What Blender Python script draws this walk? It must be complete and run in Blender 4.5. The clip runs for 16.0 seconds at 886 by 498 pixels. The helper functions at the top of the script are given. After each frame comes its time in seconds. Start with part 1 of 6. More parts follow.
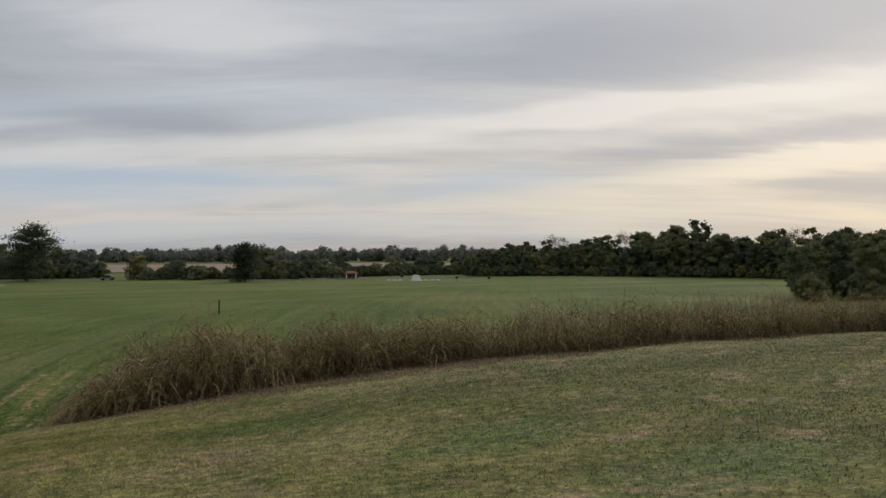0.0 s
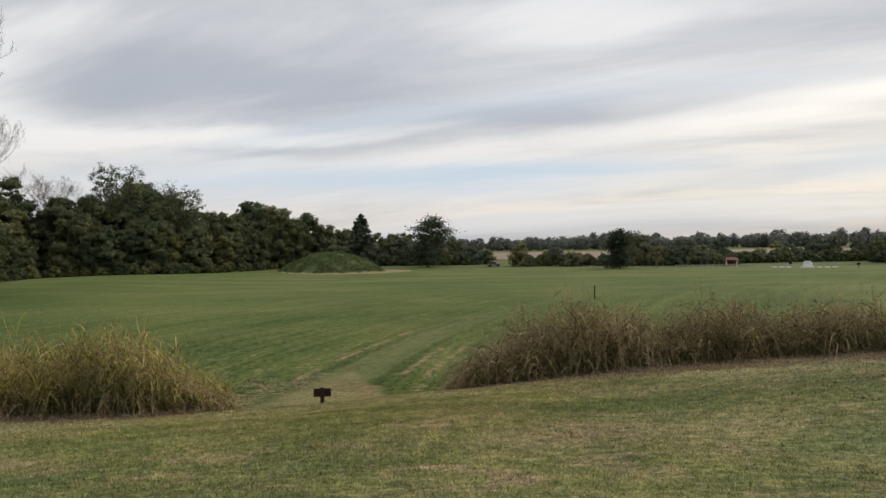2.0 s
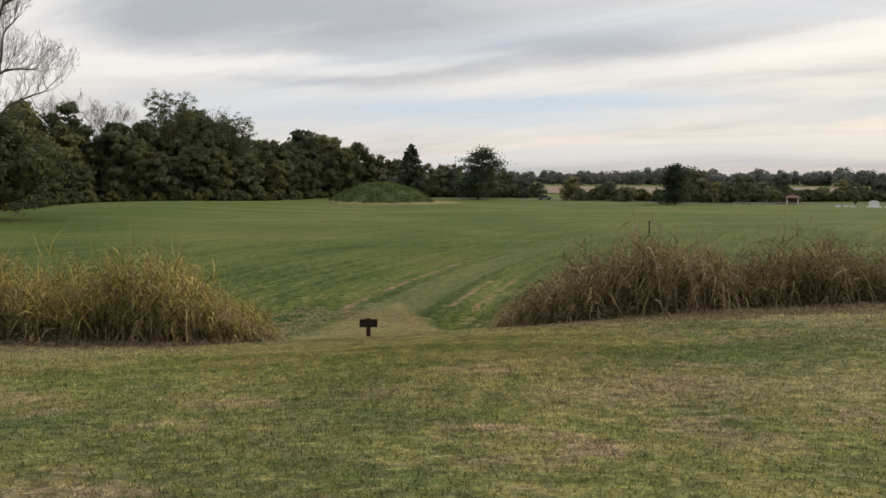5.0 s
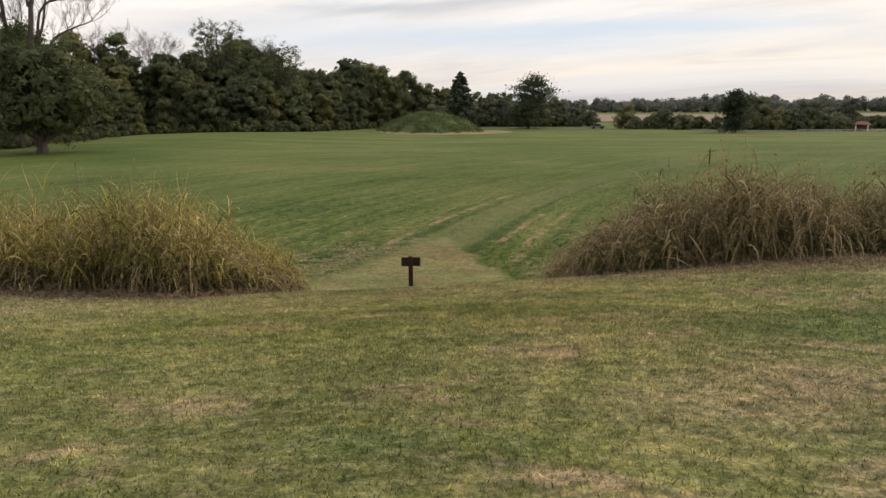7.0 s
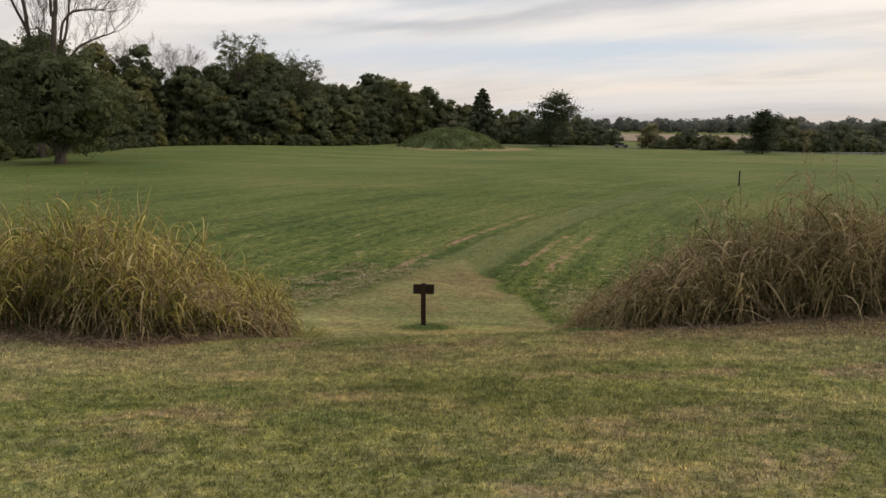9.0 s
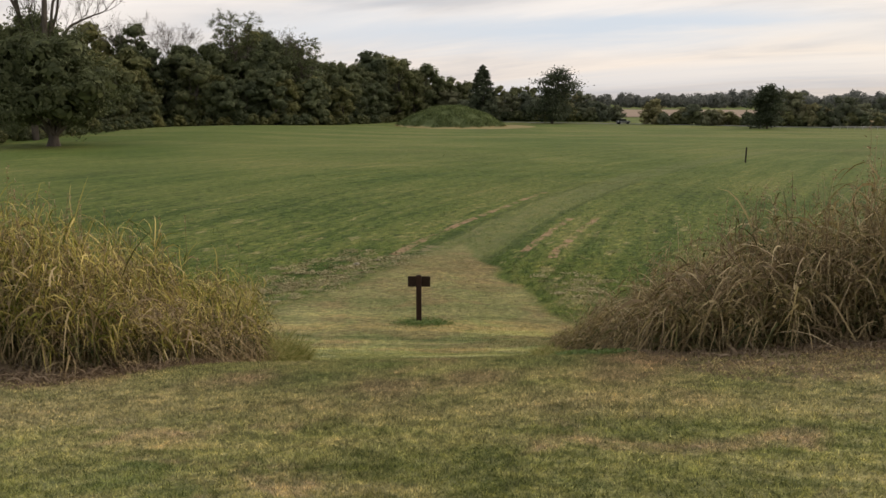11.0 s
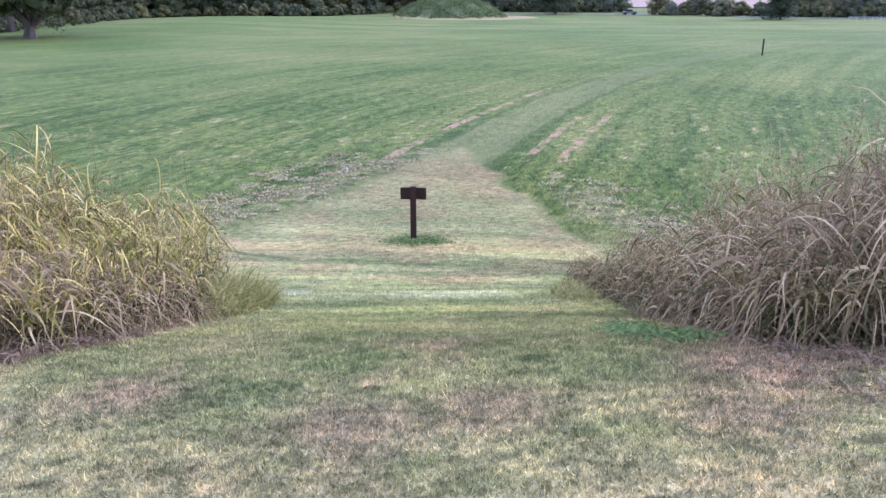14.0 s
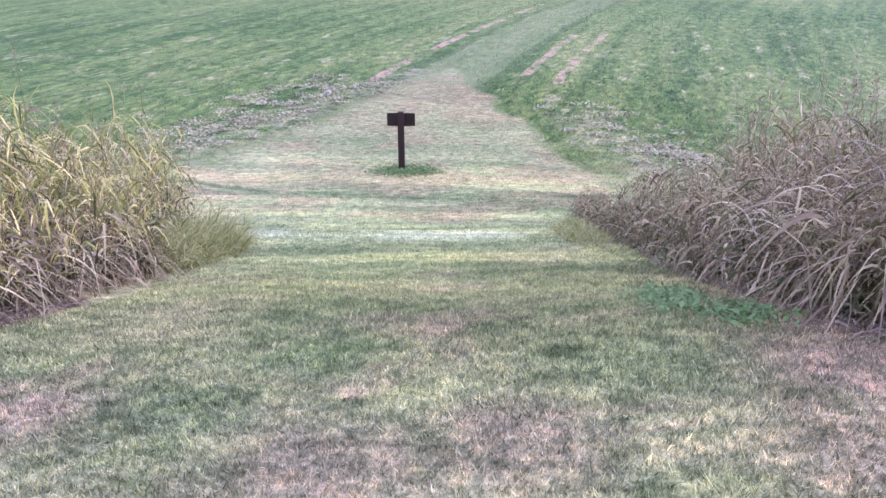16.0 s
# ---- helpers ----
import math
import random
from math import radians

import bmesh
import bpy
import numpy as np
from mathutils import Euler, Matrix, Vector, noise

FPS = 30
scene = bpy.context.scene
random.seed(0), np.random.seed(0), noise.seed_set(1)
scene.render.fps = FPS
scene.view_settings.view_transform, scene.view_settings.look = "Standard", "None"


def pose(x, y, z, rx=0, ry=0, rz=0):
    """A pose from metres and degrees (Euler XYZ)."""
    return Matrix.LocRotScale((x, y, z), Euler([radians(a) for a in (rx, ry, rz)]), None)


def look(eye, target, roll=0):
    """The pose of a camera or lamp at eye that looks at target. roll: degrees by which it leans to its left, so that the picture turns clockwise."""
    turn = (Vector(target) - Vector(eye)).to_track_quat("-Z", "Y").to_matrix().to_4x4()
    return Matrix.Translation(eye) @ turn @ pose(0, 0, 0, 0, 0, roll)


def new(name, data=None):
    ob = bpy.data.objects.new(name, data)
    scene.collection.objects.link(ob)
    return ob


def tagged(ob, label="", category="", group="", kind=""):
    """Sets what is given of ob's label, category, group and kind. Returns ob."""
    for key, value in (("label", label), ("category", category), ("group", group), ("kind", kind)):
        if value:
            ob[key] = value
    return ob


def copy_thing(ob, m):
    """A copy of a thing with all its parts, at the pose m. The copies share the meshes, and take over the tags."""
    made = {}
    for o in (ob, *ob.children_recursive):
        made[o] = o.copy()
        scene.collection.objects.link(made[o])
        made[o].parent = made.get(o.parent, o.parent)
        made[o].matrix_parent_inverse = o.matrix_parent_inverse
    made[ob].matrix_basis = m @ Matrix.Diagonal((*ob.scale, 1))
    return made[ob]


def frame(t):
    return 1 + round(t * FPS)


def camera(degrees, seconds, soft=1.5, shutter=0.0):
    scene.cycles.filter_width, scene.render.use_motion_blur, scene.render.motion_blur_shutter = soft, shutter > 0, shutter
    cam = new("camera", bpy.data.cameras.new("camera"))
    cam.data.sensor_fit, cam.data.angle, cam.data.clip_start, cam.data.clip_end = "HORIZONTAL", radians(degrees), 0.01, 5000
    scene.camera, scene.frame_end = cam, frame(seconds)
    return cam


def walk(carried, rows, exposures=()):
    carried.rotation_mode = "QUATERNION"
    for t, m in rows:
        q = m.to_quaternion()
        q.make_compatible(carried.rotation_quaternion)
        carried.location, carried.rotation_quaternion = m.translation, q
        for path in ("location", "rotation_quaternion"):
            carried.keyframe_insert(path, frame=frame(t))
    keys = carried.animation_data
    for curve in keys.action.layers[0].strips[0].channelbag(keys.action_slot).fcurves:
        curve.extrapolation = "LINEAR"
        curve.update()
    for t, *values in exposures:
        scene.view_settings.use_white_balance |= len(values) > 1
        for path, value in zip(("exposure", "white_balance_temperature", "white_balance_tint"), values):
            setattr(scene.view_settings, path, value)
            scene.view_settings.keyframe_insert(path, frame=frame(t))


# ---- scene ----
cam = camera(59.2, 16.0)
PATH = [
    (0, (-0.042, -3.919, 1.99), (0.99, -2.205, 1.998), -0.1),
    (0.5, (0.06, -3.789, 1.91), (0.989, -2.018, 1.911), 0.3),
    (1, (0.161, -3.653, 1.904), (0.727, -1.736, 1.863), -0.2),
    (1.5, (0.168, -3.543, 1.849), (0.444, -1.563, 1.824), -0.4),
    (2, (0.139, -3.455, 1.753), (0.28, -1.46, 1.737), -0.9),
    (2.5, (0.064, -3.322, 1.771), (0.092, -1.322, 1.769), -0.2),
    (3, (0.11, -3.293, 1.738), (0.075, -1.293, 1.743), -0.3),
    (3.5, (0.002, -3.257, 1.751), (-0.037, -1.258, 1.729), -0.1),
    (4, (0.03, -3.042, 1.716), (0.068, -1.044, 1.633), -0.9),
    (6.3, (0.191, -0.493, 1.499), (0.163, 1.492, 1.254), 1.7),
    (6.5, (0.186, -0.281, 1.502), (0.164, 1.703, 1.258), 1.9),
    (7, (0.182, 0.257, 1.431), (0.069, 2.221, 1.067), -0.4),
    (7.5, (0.165, 0.868, 1.418), (-0.014, 2.823, 1.036), -0.6),
    (8, (0.125, 1.486, 1.392), (0.006, 3.453, 1.05), -0.8),
    (8.5, (0.168, 2.105, 1.357), (0.03, 4.076, 1.051), -0.5),
    (9, (0.129, 2.711, 1.311), (-0.034, 4.678, 0.988), 0.5),
    (9.2, (0.123, 2.906, 1.328), (-0.03, 4.872, 0.995), 0.1),
    (11.3, (0.133, 4.78, 1.346), (-0.036, 6.737, 0.967), -0.0),
    (11.5, (0.064, 4.972, 1.287), (-0.096, 6.931, 0.917), 0.4),
    (12, (0.018, 5.552, 1.261), (-0.116, 7.511, 0.885), -0.3),
    (12.5, (-0.015, 6.178, 1.182), (-0.18, 8.128, 0.77), -0.1),
    (13, (-0.1, 6.692, 1.093), (-0.264, 8.626, 0.611), -0.1),
    (13.5, (-0.115, 7.151, 1.049), (-0.245, 9.057, 0.455), -0.1),
    (14, (-0.113, 7.514, 1.024), (-0.27, 9.405, 0.391), -0.1),
    (14.5, (-0.172, 7.902, 0.957), (-0.307, 9.79, 0.31), -0.1),
    (15, (-0.181, 8.273, 0.881), (-0.31, 10.135, 0.162), -0.5),
    (15.5, (-0.19, 8.5, 0.866), (-0.36, 10.329, 0.076), -1.1),
    (16, (-0.292, 8.789, 0.806), (-0.412, 10.61, -0.012), 0.0),
]
EXPOSURES = [
    (0, -0.36, 6500, 11), (0.6, -0.32, 6500, 11), (1.0, -0.08, 6550, 11), (1.5, 0.08, 6600, 11), (4.0, 0.1, 6700, 11), (6.6, 0.2, 7000, 14), (7.0, 0.32, 6950, 14), (7.5, 0.64, 6850, 15), (8.0, 0.42, 6900, 15), (8.5, 0.14, 7000, 14), (9.0, 0.13, 7000, 14), (11.5, 0.22, 7050, 15), (12.5, 0.18, 7050, 15), (13.0, 0.47, 6900, 17),
    (13.5, 1.08, 5900, 20), (13.8, 1.36, 5150, 29), (14.5, 1.8, 4660, 37), (16.0, 1.76, 4690, 43),
]
walk(cam, [(t, look(eye, target, roll)) for t, eye, target, roll in PATH], EXPOSURES)

# ---- world, sun and exposure ----
world = bpy.data.worlds.new("evening_sky")
scene.world = world
world.use_nodes = True


class Nodes:
    """Short way to write node trees."""
    def __init__(self, tree):
        self.t = tree
        tree.nodes.clear()

    def add(self, kind, **sets):
        n = self.t.nodes.new(kind)
        for key, value in sets.items():
            if key in n.inputs:
                n.inputs[key].default_value = value
            else:
                setattr(n, key, value)
        return n

    def link(self, a, b):
        self.t.links.new(a, b)

    def math(self, op, a, b=None, c=None, clamp=False):
        n = self.t.nodes.new("ShaderNodeMath")
        n.operation, n.use_clamp = op, clamp
        for i, v in enumerate((a, b, c)):
            if v is None:
                continue
            if isinstance(v, (int, float)):
                n.inputs[i].default_value = v
            else:
                self.link(v, n.inputs[i])
        return n.outputs[0]

    def ramp(self, fac, stops):
        n = self.t.nodes.new("ShaderNodeValToRGB")
        e = n.color_ramp.elements
        while len(e) < len(stops):
            e.new(0.5)
        for el, (p, c) in zip(e, stops):
            el.position = p
            el.color = (*c, 1) if len(c) == 3 else c
        self.link(fac, n.inputs[0])
        return n.outputs[0]

    def mix(self, fac, a, b, mode="MIX"):
        n = self.t.nodes.new("ShaderNodeMix")
        n.data_type, n.blend_type = "RGBA", mode
        for sock, v in ((n.inputs[0], fac), (n.inputs[6], a), (n.inputs[7], b)):
            if isinstance(v, (int, float)):
                sock.default_value = v
            elif isinstance(v, tuple):
                sock.default_value = (*v, 1)
            else:
                self.link(v, sock)
        return n.outputs[2]

    def noise(self, vec, scale, detail=4.0, rough=0.55, distort=0.0):
        n = self.add("ShaderNodeTexNoise", Scale=scale, Detail=detail, Roughness=rough, Distortion=distort)
        if vec is not None:
            self.link(vec, n.inputs["Vector"])
        return n.outputs["Fac"]

    def scaled(self, vec, s, rot=(0, 0, 0), loc=(0, 0, 0)):
        if rot != (0, 0, 0):
            r = self.add("ShaderNodeMapping", Rotation=rot)
            self.link(vec, r.inputs["Vector"])
            vec = r.outputs[0]
        n = self.add("ShaderNodeMapping", Scale=s, Location=loc)
        self.link(vec, n.inputs["Vector"])
        return n.outputs[0]


SUN_AZ, SUN_EL = radians(62), radians(29)   # azimuth from +y towards +x
g = Nodes(world.node_tree)
sky = g.add("ShaderNodeTexSky")
sky.sky_type, sky.sun_disc = "NISHITA", False
sky.sun_elevation, sky.sun_rotation = SUN_EL, SUN_AZ
sky.air_density, sky.dust_density = 1.0, 2.0
coord = g.add("ShaderNodeTexCoord").outputs["Generated"]
sep = g.add("ShaderNodeSeparateXYZ")
g.link(coord, sep.inputs[0])
up = g.math("MAXIMUM", sep.outputs[2], 0.0)
flat = g.math("ADD", up, 0.15)
comb = g.add("ShaderNodeCombineXYZ")
g.link(g.math("DIVIDE", sep.outputs[0], flat), comb.inputs[0])
g.link(g.math("DIVIDE", sep.outputs[1], flat), comb.inputs[1])
layer = comb.outputs[0]
turn = radians(30)   # long axis of the cloud bands
streak = g.noise(g.scaled(layer, (0.24, 0.70, 1), (0, 0, turn)), 1.0, 6, 0.52, 0.7)
broad = g.noise(g.scaled(layer, (0.20, 0.44, 1), (0, 0, turn), (3.1, 1.7, 0)), 1.0, 3, 0.5, 0.4)
wisp = g.noise(g.scaled(layer, (0.6, 1.7, 1), (0, 0, turn), (0.4, 5.2, 0)), 1.0, 6, 0.6, 0.8)
mass = g.math("ADD", g.math("MULTIPLY", streak, 0.42), g.math("ADD", g.math("MULTIPLY", broad, 0.38), g.math("MULTIPLY", wisp, 0.20)))
# the large cloud banks: azimuth and height in degrees, half length, half width, tilt, weight (+ dark, - light)
BANKS = [(44, 14.3, 34, 4.2, 3.5, 0.125), (52, 7.6, 17, 1.4, 5, 0.085), (40, 9.7, 32, 1.5, 4.5, -0.11), (55, 6.0, 14, 1.6, 3, -0.12),
         (8, 9.2, 13, 2.6, -2, 0.06), (13, 15.5, 15, 2.8, 2, -0.075), (-14, 10.8, 21, 3.8, 6, 0.075), (-23, 6.8, 13, 1.5, 0, -0.09),
         (-9, 7.4, 13, 1.3, 3, -0.10), (3, 8.7, 9, 1.0, 3, -0.05), (8, 2.2, 60, 1.7, 0, -0.05), (-28, 10, 8, 5, 0, -0.06), (-24, 17, 16, 3, 0, 0.05)]
CLEFTS = [(-3, 4.8, 24, 2.0, 2, 0.8), (12, 4.8, 17, 2.0, 0, 0.7), (34, 4.4, 16, 1.8, 2, 0.6), (20, 1.6, 22, 1.0, 1, 0.35)]
ripple = g.noise(g.scaled(layer, (0.5, 1.3, 1), (0, 0, turn), (1.4, 2.2, 0)), 1.0, 6, 0.6, 0.5)
ripple_b = g.noise(g.scaled(layer, (0.35, 0.8, 1), (0, 0, turn), (8.4, 4.2, 0)), 1.0, 5, 0.55, 0.4)
azel = g.add("ShaderNodeCombineXYZ")
g.link(g.math("ADD", g.math("MULTIPLY", g.math("ARCTAN2", sep.outputs[0], sep.outputs[1]), 57.296), g.math("MULTIPLY", g.math("SUBTRACT", ripple_b, 0.5), 22.0)), azel.inputs[0])
g.link(g.math("ADD", g.math("MULTIPLY", g.math("ARCSINE", sep.outputs[2]), 57.296), g.math("MULTIPLY", g.math("SUBTRACT", ripple, 0.5), 4.2)), azel.inputs[1])


def banks(table):
    total = None
    for az, el, long_, wide, tilt, weight in table:
        a = radians(-tilt)
        ca, sa = math.cos(a), math.sin(a)
        at = ((az * ca - el * sa) / long_, (az * sa + el * ca) / wide)
        ball = g.add("ShaderNodeTexGradient", gradient_type="SPHERICAL")
        g.link(g.scaled(azel.outputs[0], (1 / long_, 1 / wide, 1), (0, 0, a), (-at[0], -at[1], 0)), ball.inputs["Vector"])
        soft_ = g.add("ShaderNodeMapRange", interpolation_type="SMOOTHSTEP")
        g.link(ball.outputs["Fac"], soft_.inputs["Value"])
        w_ = g.math("MULTIPLY", soft_.outputs[0], weight)
        total = w_ if total is None else g.math("ADD", total, w_)
    return total


mass = g.math("ADD", g.math("ADD", 0.072, g.math("MULTIPLY", mass, 0.84)), banks(BANKS))
glow_side = g.math("ADD", g.math("MULTIPLY", sep.outputs[0], math.sin(SUN_AZ)), g.math("MULTIPLY", sep.outputs[1], math.cos(SUN_AZ)))
glow_side = g.math("MINIMUM", g.math("MAXIMUM", glow_side, 0.0), 1.0)
low = g.ramp(up, [(0.0, (1, 1, 1)), (0.28, (0, 0, 0))])
warm = g.math("MULTIPLY", g.math("POWER", glow_side, 4.5), low)
lit = g.mix(warm, (0.785, 0.785, 0.78), (1.0, 0.86, 0.64))
lit = g.mix(g.ramp(up, [(0.0, (0.85, 0.85, 0.85)), (0.15, (0, 0, 0))]), lit, g.mix(warm, (0.64, 0.60, 0.565), (0.94, 0.80, 0.57)))
shade = g.mix(warm, (0.345, 0.378, 0.43), (0.43, 0.43, 0.45))
cloud = g.mix(g.ramp(mass, [(0.41, (1, 1, 1)), (0.46, (0.78, 0.78, 0.78)), (0.51, (0.40, 0.40, 0.40)), (0.56, (0.13, 0.13, 0.13)), (0.65, (0, 0, 0))]), shade, lit)
cleft = g.ramp(g.noise(g.scaled(layer, (0.15, 0.8, 1), (0, 0, turn), (7.3, 2.2, 0)), 1.0, 4, 0.5, 0.3), [(0.52, (0, 0, 0)), (0.64, (0.4, 0.4, 0.4))])
cleft = g.math("MAXIMUM", cleft, banks(CLEFTS), clamp=True)
blue = g.mix(cleft, cloud, (0.49, 0.58, 0.68))
bg_cloud = g.add("ShaderNodeBackground", Strength=1.0)
g.link(blue, bg_cloud.inputs[0])
bg_sky = g.add("ShaderNodeBackground", Strength=0.012)
g.link(sky.outputs[0], bg_sky.inputs[0])
both = g.add("ShaderNodeAddShader")
g.link(bg_cloud.outputs[0], both.inputs[0])
g.link(bg_sky.outputs[0], both.inputs[1])
wout = g.add("ShaderNodeOutputWorld")
g.link(both.outputs[0], wout.inputs[0])

sun_data = bpy.data.lights.new("sun", "SUN")
sun_data.energy, sun_data.angle, sun_data.color = 1.5, radians(40), (1.0, 0.90, 0.76)
sun = new("sun", sun_data)
sun.matrix_world = look((0, 0, 60), (-60 * math.sin(SUN_AZ) * math.cos(SUN_EL), -60 * math.cos(SUN_AZ) * math.cos(SUN_EL), 60 - 60 * math.sin(SUN_EL)))

# ---- shape of the ground ----
# -- terrain --
RAMP_Y = np.array([-70, -50, -20, -4, 0, 7.4, 11, 12.5, 13.9, 15.5, 17.5, 21, 24, 26.6, 30, 36, 45, 110.0])
RAMP_Z = np.array([-5.7, 0.9, 1.2, 0.45, 0.03, -0.75, -1.2, -1.47, -1.95, -2.5, -3.18, -4.21, -4.78, -5.14, -5.28, -5.33, -5.38, -5.62])
SIDE_Y = np.array([-70, -50, -20, -4, 0, 7.4, 11, 12.5, 13.5, 15, 18, 22, 26, 30, 45, 110.0])
SIDE_Z = np.array([-5.7, 0.9, 1.2, 0.45, 0.03, -0.75, -1.12, -1.28, -1.45, -1.95, -3.2, -4.6, -5.2, -5.33, -5.38, -5.62])
ACROSS_X = np.array([-22, -9, -6, -3.5, -2, 1, 3.4, 5, 7, 12, 18, 29, 60.0])
ACROSS_Z = np.array([-0.45, -0.30, -0.33, -0.13, -0.02, 0.15, 0.23, 0.31, 0.41, 0.50, 0.50, 0.28, 0.0])
TABLE_Y = np.arange(-90, 130, 0.1)
KERNEL = np.exp(-0.5 * (np.arange(-20, 21) * 0.1 / 0.6) ** 2)
KERNEL /= KERNEL.sum()
RAMP_T = np.convolve(np.pad(np.interp(TABLE_Y, RAMP_Y, RAMP_Z), 20, mode="edge"), KERNEL, "valid")
SIDE_T = np.convolve(np.pad(np.interp(TABLE_Y, SIDE_Y, SIDE_Z), 20, mode="edge"), KERNEL, "valid")
FIELD = -5.62


def smooth(a, b, v):
    t = np.clip((v - a) / (b - a), 0, 1)
    return t * t * (3 - 2 * t)


def height(x, y):
    """Height of the bare ground: mound top, its slope with the mown ramp, the field."""
    x, y = np.asarray(x, float), np.asarray(y, float)
    ramp, side = np.interp(y, TABLE_Y, RAMP_T), np.interp(y, TABLE_Y, SIDE_T)
    w = smooth(2.5, 6.0, np.abs(x + 0.8))
    z = ramp * (1 - w) + side * w
    z = z + np.interp(x, ACROSS_X, ACROSS_Z) * (1 - smooth(14, 27, y)) * smooth(1, 12, y)
    end = smooth(48, 75, x) + smooth(-28, -48, x)
    z = z + (FIELD - z) * end
    rise = 1.3 * np.exp(-(((x + 60) / 26) ** 2 + ((y - 165) / 34) ** 2))
    small = np.hypot(x + 15.0, y - 206) / 14.5
    knoll = 5.3 * (1 - np.minimum(small, 1) ** 1.9)
    far = smooth(150, 900, np.hypot(x, y))
    z = z + np.where(y > 60, rise + np.where(small < 1, knoll, 0), 0) + far * 0.4
    bumps = 0.025 * np.sin(x * 0.83 + 1.3 * np.sin(y * 0.31)) + 0.02 * np.sin(y * 1.13 + 0.9 * np.sin(x * 0.47)) + 0.008 * np.sin(2.3 * x + 1.7 * y)
    return z + bumps
# -- end terrain --

# ---- materials ----
def material(name, rough=0.85, spec=0.25):
    m = bpy.data.materials.new(name)
    m.use_nodes = True
    n = Nodes(m.node_tree)
    b = n.add("ShaderNodeBsdfPrincipled", Roughness=rough)
    b.inputs["Specular IOR Level"].default_value = spec
    out = n.add("ShaderNodeOutputMaterial")
    n.link(b.outputs[0], out.inputs[0])
    return m, n, b


def place(n):
    return n.add("ShaderNodeNewGeometry").outputs["Position"]


def bump(n, b, fac, strength=0.4, dist=0.02):
    k = n.add("ShaderNodeBump", Strength=strength, Distance=dist)
    n.link(fac, k.inputs["Height"])
    n.link(k.outputs[0], b.inputs["Normal"])


